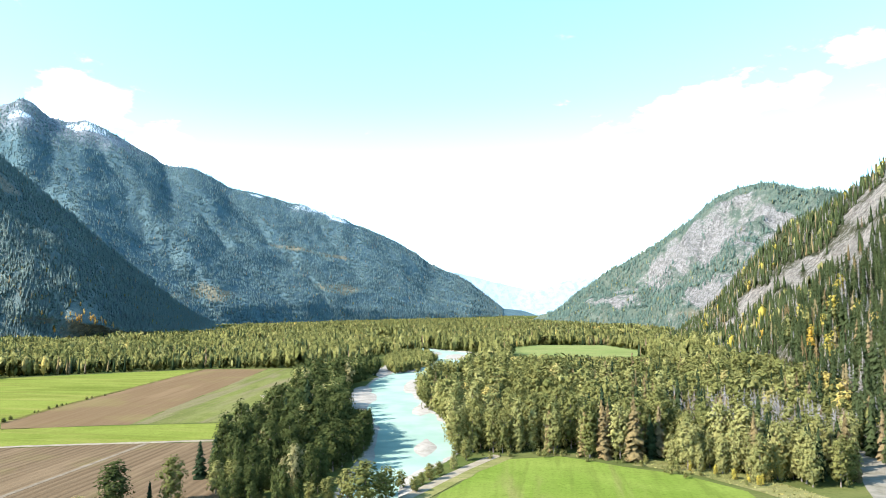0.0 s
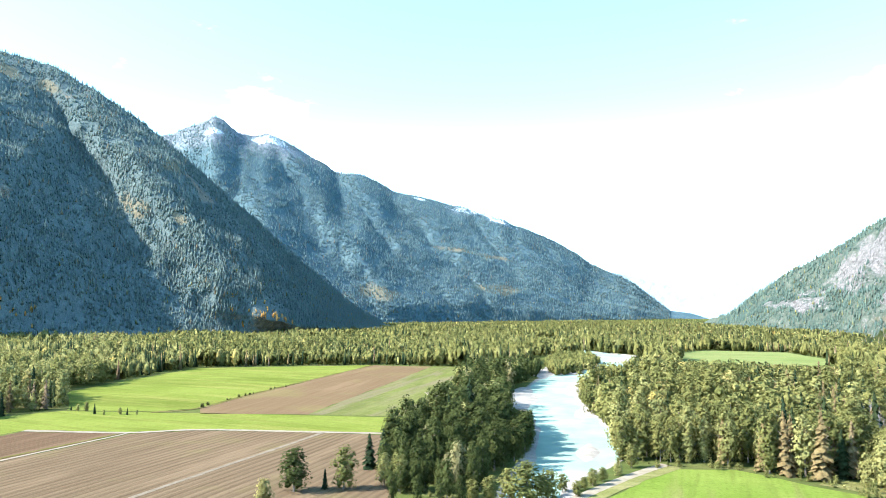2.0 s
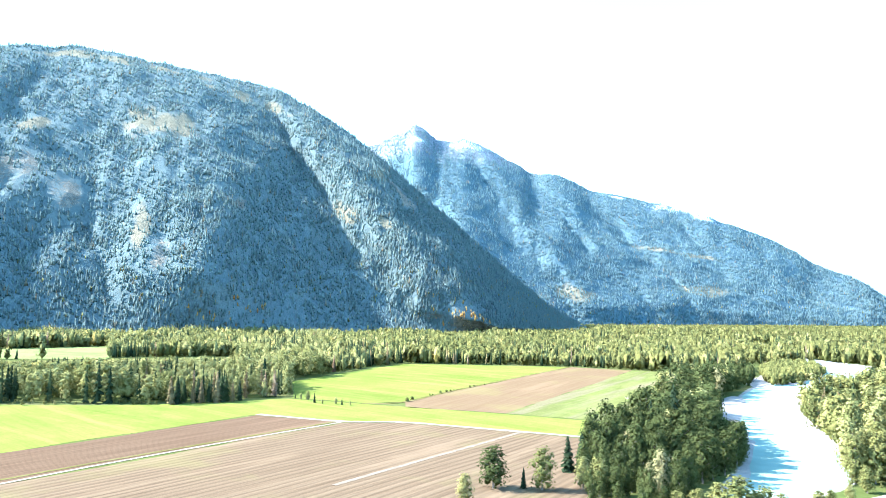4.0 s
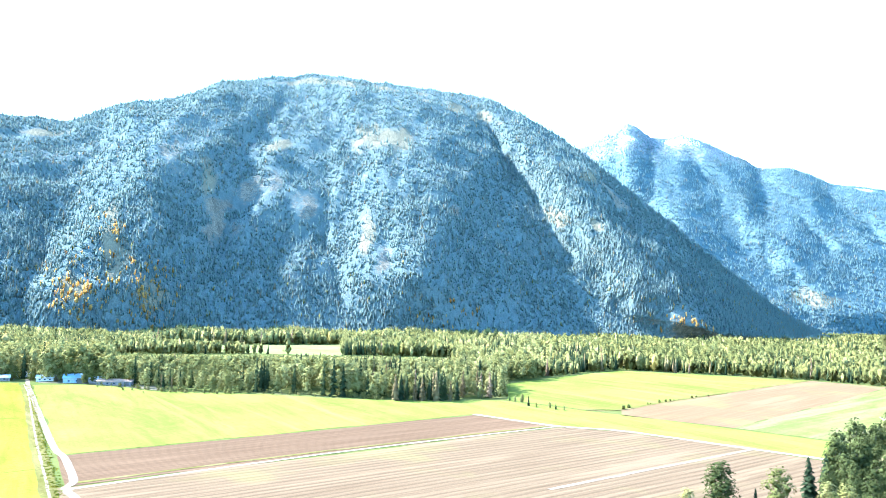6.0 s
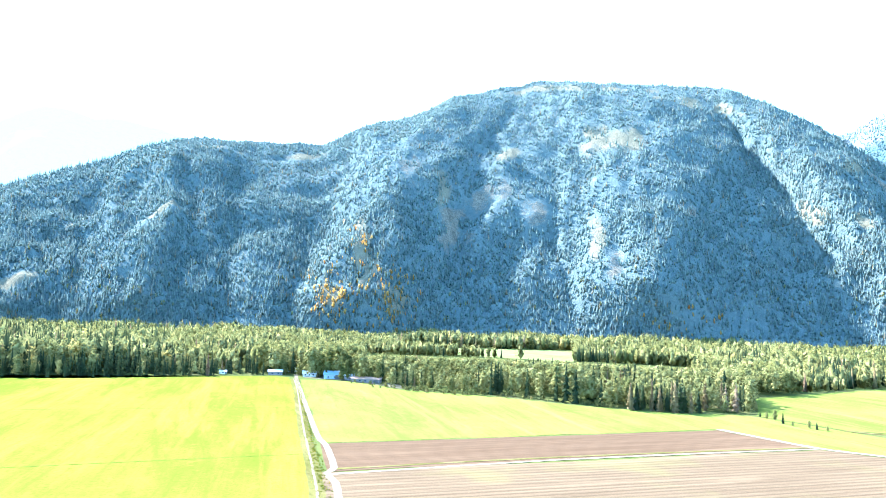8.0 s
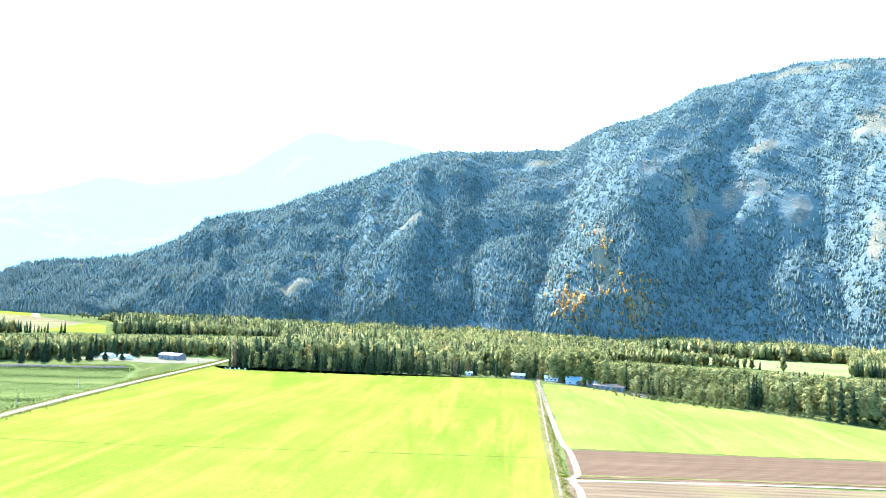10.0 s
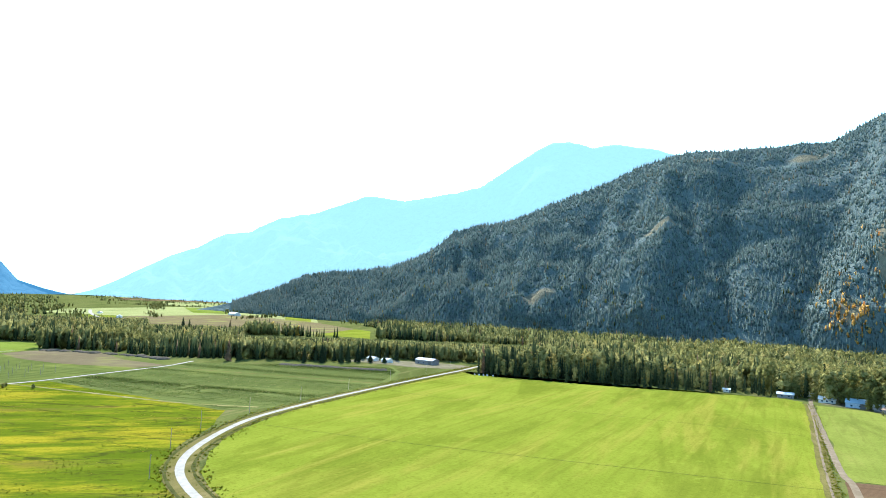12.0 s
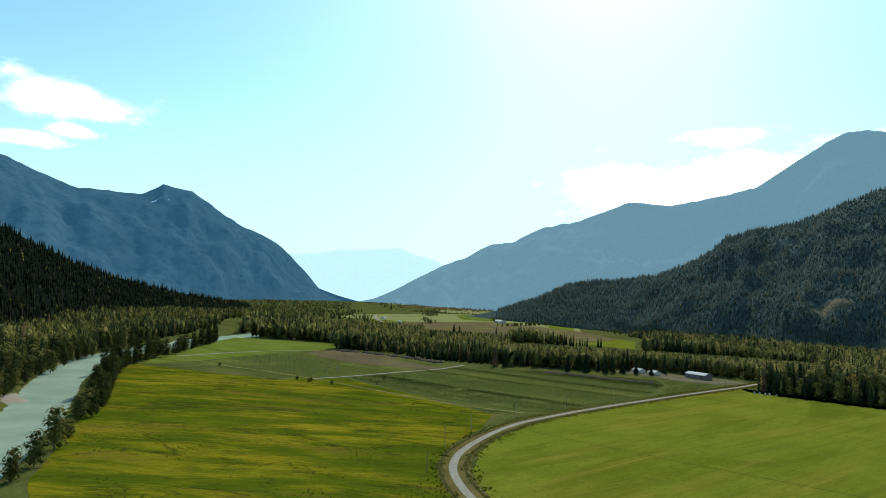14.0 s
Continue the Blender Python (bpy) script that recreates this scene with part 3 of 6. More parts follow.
MAIN_PATCHES = [  # kind, azimuth, rise, half width (degrees), half height (rise), lean
    ("dry", 53.3, 0.092, 0.83, 0.024, 0), ("bare", 52.0, 0.060, 1.05, 0.020, 0), ("dry", 37.6, 0.122, 1.20, 0.013, 0.1), ("dry", 33.9, 0.100, 1.35, 0.010, 0), ("bare", 42.4, 0.264, 0.45, 0.005, 0), ("bare", 46.4, 0.127, 0.90, 0.008, 0),
    ("dry", 52.5, 0.235, 3.00, 0.024, 0), ("bare", 54.0, 0.190, 1.95, 0.032, 0), ("bare", 68.8, 0.180, 1.20, 0.040, 0.3), ("bare", 64.5, 0.110, 2.25, 0.028, 0.1), ("dry", 72.4, 0.080, 0.90, 0.040, 0.3), ("bare", 62.0, 0.155, 2.25, 0.024, 0),
    ("dry", 81.0, 0.200, 5.25, 0.010, 0), ("dry", 55.0, 0.315, 6.75, 0.010, 0), ("snag", 60.0, 0.23, 14.0, 0.06, 0), ("snag", 50.0, 0.30, 9.0, 0.03, 0), ("snag", 72.0, 0.19, 8.0, 0.04, 0), ("snag", 43.0, -0.01, 2.5, 0.02, 0), ("dry", 98.0, 0.006, 2.25, 0.011, 0), ("dry", 27.5, -0.026, 1.2, 0.010, 0), ("dry", 69.6, 0.004, 1.3, 0.012, 0), ("dry", 75.0, 0.0, 1.3, 0.010, 0), ("dry", 72.4, 0.05, 0.8, 0.03, 0.3), ("dry", 66.5, 0.16, 1.2, 0.03, 0), ("dry", 61.0, 0.21, 1.6, 0.012, 0), ("bare", 58.5, 0.13, 1.4, 0.02, 0.1), ("dry", 46.0, 0.285, 3.5, 0.012, 0), ("dry", 35.2, 0.165, 1.0, 0.02, 0.15), ("dry", 88.0, 0.11, 1.6, 0.008, 0), ("dry", 93.5, 0.085, 1.6, 0.008, 0), ("dry", 101.0, 0.055, 1.6, 0.008, 0), ("bare", 33.0, 0.150, 1.50, 0.016, -0.2), ("dry", 103.0, 0.095, 2.25, 0.010, 0)]
NORTH_PATCHES = [("snow", 28.0, 0.238, 2.0, 0.012, 0), ("snow", 32.0, 0.245, 1.2, 0.012, 0), ("bare", 26.0, 0.215, 3.0, 0.02, 0), ("bare", 32.0, 0.24, 2.0, 0.02, 0), ("snow", 10.5, 0.134, 3.8, 0.014, 0), ("snow", 15.0, 0.155, 1.5, 0.004, 0),
                 ("bare", 12.0, 0.135, 5.0, 0.01, 0), ("dry", 9.0, 0.03, 2.0, 0.015, 0), ("dry", 11.6, 0.085, 4.0, 0.008, 0), ("dry", 20.0, 0.03, 3.0, 0.02, -0.3)]
CLIFF_PATCHES = [("bare", -22.4, 0.125, 1.6, 0.03, 0), ("bare", -20.5, 0.09, 3.6, 0.045, 0), ("bare", -18.0, 0.058, 3.4, 0.04, 0), ("bare", -15.4, 0.03, 3.2, 0.035, 0), ("bare", -13.2, -0.002, 2.0, 0.03, 0), ("bare", -23.5, 0.075, 3.6, 0.04, 0), ("bare", -11.2, -0.004, 2.0, 0.012, 0),
                 ("bare", -25.4, 0.108, 2.8, 0.012, 0), ("bare", -20.8, 0.0, 2.2, 0.03, 0.1), ("bare", -22.3, 0.012, 2.6, 0.03, 0), ("dry", -20.0, -0.02, 2.0, 0.01, 0), ("bare", -26.0, 0.06, 2.6, 0.03, 0)]
EAST_PATCHES = [("bare", -26.0, 0.043, 2.6, 0.035, 0), ("bare", -28.5, 0.055, 3.2, 0.03, 0), ("bare", -30.6, 0.078, 2.4, 0.035, 0), ("bare", -24.0, 0.02, 2.2, 0.025, 0), ("bare", -31.5, 0.13, 1.6, 0.03, 0), ("bare", -22.6, -0.014, 1.8, 0.018, 0), ("bare", -29.3, -0.20, 1.2, 0.035, 0), ("bare", -28.6, -0.17, 0.8, 0.025, 0),
                ("gold", -23.8, -0.03, 1.6, 0.016, 0), ("gold", -27.5, -0.06, 1.2, 0.02, 0), ("gold", -25.5, -0.09, 1.0, 0.02, 0), ("gold", -21.0, -0.03, 1.2, 0.01, 0), ("dry", -24.8, -0.11, 2.0, 0.04, 0)]
SOUTH_PATCHES = [("snow", 149.2, 0.113, 0.9, 0.004, 0), ("bare", 148.0, 0.05, 2.0, 0.02, 0), ("bare", 146.0, 0.02, 2.0, 0.01, 0)]
MAIN_RIDGE = [(17.5, -0.027), (18.9, -0.02), (20.8, 0.0), (22.7, 0.0274), (25.9, 0.077), (28.9, 0.1237), (31.5, 0.162), (33.5, 0.193), (38.0, 0.252), (40.7, 0.281), (43.8, 0.308), (48.0, 0.316), (53.6, 0.326), (57.9, 0.33), (61.8, 0.318), (65.6, 0.303), (68.5, 0.276), (70.3, 0.268), (73.0, 0.252), (75.8, 0.225), (80.0, 0.221), (84.8, 0.2197), (87.6, 0.2127), (90.3, 0.193), (93.8, 0.164), (96.8, 0.144), (99.5, 0.1205), (102.2, 0.1128), (104.6, 0.1), (106.0, 0.076), (107.5, 0.06), (109.6, 0.045), (113.0, 0.037), (116.4, 0.028), (118.4, 0.01), (121.6, -0.0112), (123.5, -0.02), (125.5, -0.0275)]
MAIN_SPURS = [  # azimuth of the crest at the top and at the foot, how far it stands out, half widths in degrees
    (41.5, 25.0, 190, 6.5, 11.0), (52.5, 49.0, 200, 8.0, 9.0), (61.0, 59.0, 60, 4.0, 5.0), (66.5, 73.5, 200, 6.0, 8.5), (78.0, 81.0, 90, 5.0, 5.0), (86.0, 90.0, 170, 6.0, 6.5), (96.5, 99.0, 160, 5.5, 6.0), (106.5, 109.0, 110, 4.5, 6.0)]
MAIN_FAR = [(17.5, 2250, 2150), (22.7, 2200, 1880), (31.5, 2420, 1640), (40.7, 2640, 1510), (57.9, 2860, 1430), (68.5, 2700, 1390), (73.0, 2620, 1380), (80.0, 2560, 1420), (90.3, 2520, 1510), (99.5, 2480, 1620), (106.0, 2340, 1760), (109.6, 2370, 1900), (116.4, 2480, 2150), (118.4, 2520, 2300), (123.5, 2650, 2600)]
FAR_AT = np.array(MAIN_FAR, float)
MAIN = Mountain([(a, rise, np.interp(a, FAR_AT[:, 0], FAR_AT[:, 1]), np.interp(a, FAR_AT[:, 0], FAR_AT[:, 2])) for a, rise in MAIN_RIDGE], 11, 45, 150, 1.0, patches=MAIN_PATCHES, spurs=MAIN_SPURS)
NORTH_SPURS = [(33.0, 23.5, 150, 3.0, 6.0), (28.0, 16.5, 150, 3.0, 6.0), (22.5, 11.5, 120, 3.0, 5.0), (16.5, 6.5, 110, 3.0, 5.0), (9.5, 1.5, 90, 3.0, 4.0)]
NORTH = Mountain([(-8.0, -0.0155, 4740, 4700), (-6.0, -0.006, 4720, 4600), (-4.5, -0.003, 4700, 4450), (-1.8, 0.0346, 4650, 4050), (1.5, 0.0635, 4600, 3850), (4.3, 0.0964, 4550, 3700), (6.6, 0.1127, 4500, 3560), (8.9, 0.1287, 4450, 3450), (11.2, 0.1403, 4420, 3350),
                  (14.4, 0.1567, 4400, 3200), (17.4, 0.1651, 4350, 3050), (20.0, 0.1888, 4330, 2950), (22.5, 0.1954, 4320, 2850), (25.9, 0.2309, 4300, 2780), (28.0, 0.2448, 4300, 2720), (29.3, 0.2405, 4280, 2700), (30.3, 0.242, 4260, 2680),
                  (31.4, 0.259, 4250, 2660), (32.2, 0.2642, 4240, 2650), (33.4, 0.249, 4230, 2640), (35.5, 0.233, 4200, 2620), (39.0, 0.21, 4150, 2600)], 31, 40, 300, 1.05, patches=NORTH_PATCHES, lump=0.9, lean=900.0, spurs=NORTH_SPURS)
CLIFF = Mountain([(-6.6, -0.0225, 3170, 3100), (-7.6, -0.012, 3150, 3000), (-8.6, -0.0107, 3100, 2850), (-10.5, 0.017, 3050, 2600), (-13.2, 0.048, 2980, 2380), (-16.3, 0.0783, 2900, 2150), (-18.9, 0.1078, 2820, 1950), (-21.4, 0.1441, 2760, 1800),
                  (-23.2, 0.156, 2720, 1720), (-24.6, 0.159, 2700, 1650), (-27.6, 0.146, 2650, 1560), (-28.4, 0.147, 2640, 1540), (-29.9, 0.133, 2600, 1500), (-34.0, 0.12, 2550, 1450), (-40.0, 0.10, 2500, 1400)][::-1], 51, 130, 190, 1.0, patches=CLIFF_PATCHES)
EAST = Mountain([(-14.5, -0.055, 1480, 1300), (-16.5, -0.05, 1420, 1180), (-18.2, -0.040, 1380, 1050), (-20.3, -0.01, 1340, 900), (-23.2, 0.046, 1280, 700), (-25.6, 0.094, 1230, 560), (-27.9, 0.112, 1190, 460), (-29.8, 0.134, 1150, 400),
                 (-31.2, 0.150, 1120, 370), (-32.6, 0.172, 1100, 350), (-36.0, 0.21, 1080, 320), (-44.0, 0.24, 1060, 300), (-60.0, 0.22, 1060, 330)][::-1], 71, 50, 120, 1.15, patches=EAST_PATCHES)
SOUTH_WEST = Mountain([(84.0, 0.19, 4300, 3500), (86.7, 0.216, 4300, 3400), (88.9, 0.2257, 4300, 3350), (91.1, 0.2329, 4300, 3300), (93.3, 0.2290, 4300, 3250), (95.3, 0.2385, 4300, 3200), (96.5, 0.2353, 4300, 3200), (97.9, 0.224, 4300, 3200), (100.1, 0.197, 4300, 3250), (102.4, 0.168, 4300, 3250),
                       (104.8, 0.1556, 4320, 3300), (108.6, 0.142, 4350, 3350), (112.0, 0.147, 4400, 3400), (114.1, 0.132, 4450, 3500), (116.4, 0.1141, 4500, 3550), (118.6, 0.1094, 4530, 3600), (120.9, 0.085, 4560, 3700), (122.7, 0.0795, 4600, 3800),
                       (126.8, 0.0446, 4650, 4000), (130.6, 0.008, 4700, 4350), (132.0, -0.004, 4720, 4600), (134.5, -0.0155, 4740, 4700)], 91, 110, 380, 1.0)
SOUTH = Mountain([(131.8, -0.0155, 4720, 4680), (133.5, -0.010, 4650, 4550), (135.0, -0.004, 4600, 4350), (136.7, 0.0053, 4550, 4150), (137.8, 0.0287, 4500, 4000), (140.2, 0.066, 4400, 3750), (142.5, 0.0829, 4300, 3550), (144.2, 0.0962, 4200, 3350), (146.9, 0.127, 4100, 3150), (148.1, 0.129, 4080, 3080), (149.0, 0.1332, 4050, 3000), (150.5, 0.1166, 4000, 2900),
                  (155.1, 0.1185, 3900, 2700), (157.7, 0.1342, 3850, 2600), (159.8, 0.1484, 3800, 2500), (166.0, 0.18, 3700, 2400), (180.0, 0.15, 3700, 2400)], 111, 100, 320, 1.0, patches=SOUTH_PATCHES)
SPUR = Mountain([(140.0, -0.026, 2450, 2380), (143.8, -0.0202, 2350, 2150), (148.0, -0.0085, 2150, 1800), (152.0, 0.0063, 1950, 1450), (154.6, 0.0215, 1800, 1200), (157.2, 0.0429, 1650, 1000), (159.4, 0.0618, 1500, 850), (163.0, 0.09, 1400, 760), (172.0, 0.12, 1300, 700), (190.0, 0.12, 1300, 700)], 131, 45, 150, 1.05)
FAR_SOUTH = [(125.0, 0.02), (126.9, 0.0515), (129.2, 0.0615), (130.6, 0.0683), (133.0, 0.065), (135.2, 0.0612), (138.4, 0.0521), (142.0, 0.05)]
FAR_NORTH = [(6.0, 0.06), (2.0, 0.055), (0.0, 0.05), (-2.5, 0.042), (-5.0, 0.030), (-7.1, 0.021), (-8.5, 0.027), (-9.7, 0.036), (-12.0, 0.045)]

# West and north forest floors are tinted blue-green to stand in for haze.
HAZED_FOREST_SLOPE = mat_slope("forest_slope", (0.080, 0.104, 0.098), (0.102, 0.126, 0.114), (0.180, 0.150, 0.108), (0.240, 0.200, 0.142), scale=1.5, rocky=-0.33, bump=0.45)
HAZED_NORTH_SLOPE = mat_slope("high_slope", (0.062, 0.098, 0.108), (0.082, 0.118, 0.118), (0.17, 0.185, 0.19), (0.25, 0.26, 0.26), scale=1.0, snow=1010, rocky=-0.40, bump=0.5)
CLIFF_SLOPE = mat_slope("cliff_slope", (0.082, 0.108, 0.082), (0.135, 0.152, 0.108), (0.25, 0.225, 0.205), (0.35, 0.318, 0.292), scale=1.6, rocky=0.12)
EAST_SLOPE = mat_slope("east_slope", (0.060, 0.062, 0.030), (0.10, 0.092, 0.048), (0.40, 0.34, 0.28), (0.54, 0.47, 0.395), scale=2.5, rocky=0.2)
# Near-black ground and rock: the backlit hillside's shade is put into the colour.
SHADED_SLOPE = mat_slope("shaded_forest_slope", (0.010, 0.015, 0.011), (0.016, 0.021, 0.015), (0.03, 0.034, 0.03), (0.05, 0.052, 0.046), scale=0.8, rocky=-0.3)


def distant_range(name, line, dist, material, label):
    """A far range that closes the valley, as a plain backdrop."""
    L = np.array(sorted(line))
    az = np.linspace(L[0, 0], L[-1, 0], 90)
    rise = np.interp(az, L[:, 0], L[:, 1]) + 0.004 * (fbm(az, az * 0, 4, 77) - 0.5)
    a = np.radians(az)
    rows = []
    for v, dr in ((0.0, -160), (0.5, -60), (1.0, 0)):
        r = dist + dr
        rows.append(np.c_[-np.sin(a) * r, np.cos(a) * r, -5 + (75 + rise * dist) * v])
    k = len(az)
    i = np.r_[np.arange(k - 1), k + np.arange(k - 1)]
    return tagged(new(name, fast_mesh(name, np.concatenate(rows), np.c_[i, i + k, i + k + 1, i + 1], material, smooth=True)), label, "mountain", kind="structure")


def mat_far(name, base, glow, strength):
    """The far distance: plain blue slopes, with emission standing in for kilometres of lit air."""
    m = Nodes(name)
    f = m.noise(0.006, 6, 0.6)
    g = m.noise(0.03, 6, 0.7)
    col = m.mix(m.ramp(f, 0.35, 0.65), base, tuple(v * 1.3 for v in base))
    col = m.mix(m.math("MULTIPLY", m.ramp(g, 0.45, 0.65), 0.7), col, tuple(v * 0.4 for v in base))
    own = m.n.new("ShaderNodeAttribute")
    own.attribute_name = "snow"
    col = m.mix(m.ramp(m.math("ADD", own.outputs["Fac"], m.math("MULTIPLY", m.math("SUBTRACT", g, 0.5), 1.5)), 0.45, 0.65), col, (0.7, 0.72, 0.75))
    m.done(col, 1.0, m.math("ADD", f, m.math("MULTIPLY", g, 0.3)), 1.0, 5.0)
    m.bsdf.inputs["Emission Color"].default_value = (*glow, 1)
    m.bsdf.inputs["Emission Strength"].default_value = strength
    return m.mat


# Glow colours stand in for haze; the ranges give off no light themselves.
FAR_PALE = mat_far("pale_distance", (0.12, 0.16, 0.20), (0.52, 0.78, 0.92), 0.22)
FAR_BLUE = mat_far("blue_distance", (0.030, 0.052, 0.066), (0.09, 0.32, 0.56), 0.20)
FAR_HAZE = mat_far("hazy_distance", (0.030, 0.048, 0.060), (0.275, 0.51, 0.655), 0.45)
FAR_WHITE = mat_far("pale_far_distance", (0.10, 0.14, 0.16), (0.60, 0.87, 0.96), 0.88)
FURROW = mat_plain("field_furrow", (0.050, 0.062, 0.010), (0.085, 0.095, 0.016), 0.1, 0.95, 0.1)
DITCH = mat_plain("ditch_weeds", (0.035, 0.040, 0.010), (0.06, 0.058, 0.02), 0.2, 0.95, 0.1)
ground_sheet()
MAIN.build("mountain_west", HAZED_FOREST_SLOPE, "large rounded mountain with shaded forest and rock ribs", 420, 120)
NORTH.build("mountain_north", HAZED_NORTH_SLOPE, "long high ridge with snow on its summits", 260, 110)
CLIFF.build("mountain_cliff", CLIFF_SLOPE, "sunlit pale grey cliff mountain with scattered trees", 220, 110)
EAST.build("hillside_east", EAST_SLOPE, "steep dry hillside with conifers and bare rock", 200, 90)
SOUTH_WEST.build("backdrop_south_west", FAR_HAZE, "far blue mountain range with haze added as glow", 200, 60)
SOUTH.build("backdrop_mountain_south", FAR_BLUE, "far dark blue mountain with a patch of snow and haze added as glow", 180, 60)
SPUR.build("hillside_south", SHADED_SLOPE, "forested hillside beyond the river, darkened with painted shade", 120, 50)
distant_range("backdrop_south", FAR_SOUTH, 4850, FAR_WHITE, "pale distant range closing the valley with haze added as glow")
distant_range("backdrop_north", FAR_NORTH, 4850, FAR_PALE, "pale distant range closing the valley with haze added as glow")

ribbon("river_water", RIVER, 84, -0.95, WATER, "pale turquoise glacial river water", "river", rough=0.0, floor=False)

# Fields, each a thin sheet over the floor.
field("field_west", [(-255, 66), (-390, 91.5), (-520, 117), (-640, 138), (-655, 122), (-656, -35), (-672, -150), (-700, -166), (-557, -184), (-431, -195), (-380, -200), (-322, -193), (-275, -178), (-242, -160), (-214, -138), (-150, -60), (-170, 40)], 0.10, GRASS_LIME, "large bright lime-green hay field")
field("field_north_west", [(-344, 92.5), (-395, 101.5), (-520, 123.5), (-622, 143), (-605, 178), (-570, 198), (-536, 207), (-473, 273), (-429, 302), (-402, 329), (-379, 363), (-356, 398), (-300, 408), (-206, 423), (-108, 434), (-116, 379), (-157, 373), (-228, 362), (-262, 343), (-321, 334)], 0.10, GRASS_HAY, "bright green hay field with a strip between ploughed fields")
field("field_north", [(-296, 412), (-358, 404), (-432, 486), (-452, 640), (-456, 712), (-282, 806), (-282, 575), (-283, 504), (-277, 434)], 0.12, GRASS_HAY, "bright green field below the forest edge")
field("field_stubble", [(-262, 412), (-275, 432), (-280, 504), (-279, 575), (-279, 806), (-207, 808), (-200, 640), (-193, 427)], 0.10, STUBBLE, "pale brown harrowed field")
field("field_mixed", [(-193, 427), (-200, 640), (-207, 808), (-146, 806), (-146, 558), (-120, 486), (-108, 436)], 0.11, GRASS_MIXED, "patchy green field beside the river trees")
field("ploughed_field_small", [(-341, 90), (-319, 328), (-262, 337), (-285, 82), (-288, 79.5)], 0.11, PLOUGHED_DARK, "reddish brown ploughed field")
field("ploughed_field_large", [(-285, 76), (-258, 337), (-228, 357), (-157, 368), (-110, 372), (-100, 300), (-60, 200), (-120, 60), (-200, 50)], 0.11, PLOUGHED, "brown ploughed field with long furrows")
field("field_crop", [(-422, -412), (-600, -418), (-696, -241), (-650, -215), (-560, -197), (-431, -207), (-390, -214), (-372, -236)], 0.10, CROP_SOIL, "dark green field planted in rows")
field("field_fallow", [(-385, -565), (-526, -607), (-612, -612), (-640, -560), (-585, -480), (-566, -416), (-422, -420), (-366, -424)], 0.10, ORCHARD, "dark green orchard field with trellis poles")
field("fallow_strip", [(-600, -611), (-622, -604), (-639, -560), (-584, -480), (-566, -418), (-530, -424), (-520, -500), (-535, -560), (-560, -606)], 0.16, FALLOW, "brown fallow strip at the end of the orchard field")
field("field_south", [(-412, -652), (-560, -775), (-620, -820), (-690, -690), (-616, -618), (-526, -611), (-384, -569), (-330, -575)], 0.11, GRASS_GREEN, "green field by the river bend")
field("meadow_south", [(-116, -262), (-172, -348), (-230, -445), (-285, -545), (-330, -572), (-366, -428), (-424, -410), (-372, -232), (-330, -212), (-275, -195), (-225, -165), (-150, -80), (-80, -180)], 0.09, GRASS_MEADOW, "yellow-green rough meadow with dark wet patches")
field("field_river", [(-8, 250), (-3, 268), (9, 296), (24, 325), (52, 331), (76, 309), (98, 292), (112, 268), (100, 200), (40, 180)], 0.10, GRASS_GREEN, "bright green field beside the river track")
field("verge_east", [(80, 312), (100, 297), (116, 268), (124, 250), (142, 250), (128, 285), (108, 312), (88, 326)], 0.12, DRY_GRASS, "dry yellow grass strip between field and forest")
field("stony_clearing", [(148, 248), (160, 248), (206, 330), (196, 340), (172, 304)], 0.12, SCREE, "bare stony clearing at the foot of the hillside")
field("field_far_east", [(98, 1160), (157, 1255), (275, 1230), (300, 1045), (250, 950), (88, 938)], 0.15, GRASS_CUT, "pale green clearing in the valley forest")
field("clearing_west", [(-1075, 405), (-985, 690), (-770, 540), (-960, 380)], 0.15, GRASS_CUT, "pale cut field at the foot of the mountain")
field("field_plain_brown", [(-1180, -560), (-1467, -600), (-1700, -800), (-1958, -1201), (-1500, -1230), (-1240, -1060)], 0.15, MOOR, "brown moor field on the far plain")
field("field_plain_green", [(-1150, -440), (-1420, -545), (-1467, -600), (-1180, -558)], 0.15, GRASS_LIME, "bright green field behind the tree belt")
field("field_plain_far", [(-1700, -800), (-2300, -1100), (-2450, -1700), (-1958, -1201)], 0.3, GRASS_PALE, "pale fields far down the valley")
field("field_plain_side", [(-1500, -1230), (-1958, -1201), (-2450, -1700), (-1700, -1620), (-1450, -1450)], 0.3, GRASS_PALE, "pale fields far down the valley")

field("field_plain_strip", [(-1720, -830), (-2150, -1040), (-2220, -1170), (-1800, -950)], 0.5, GRASS_LIME, "bright green strip on the far plain")
field("field_plain_pasture", [(-1990, -1230), (-2380, -1560), (-2300, -1640), (-1900, -1320)], 0.5, GRASS_GREEN, "green pasture on the far plain")
field("field_plain_corner", [(-1240, -1075), (-1480, -1235), (-1440, -1330), (-1260, -1180)], 0.5, GRASS_LIME, "bright green field beside the far road")


def far_field(name, az, dist, material, label):
    """A field near the valley's end, which follows the rise of the floor."""
    A, D = np.meshgrid(np.radians(np.linspace(*az, 10)), np.linspace(*dist, 14))
    x, y = -np.sin(A.ravel()) * D.ravel(), np.cos(A.ravel()) * D.ravel()
    i = (np.arange(13)[:, None] * 10 + np.arange(9)).ravel()
    return tagged(new(name, fast_mesh(name, np.c_[x, y, floor_height(x, y) + 1.2], np.c_[i, i + 10, i + 11, i + 1], material, smooth=True)), label, "field", kind="structure")


far_field("field_end_pale", (119.0, 127.0), (3000, 3600), GRASS_PALE, "pale pasture at the end of the plain")
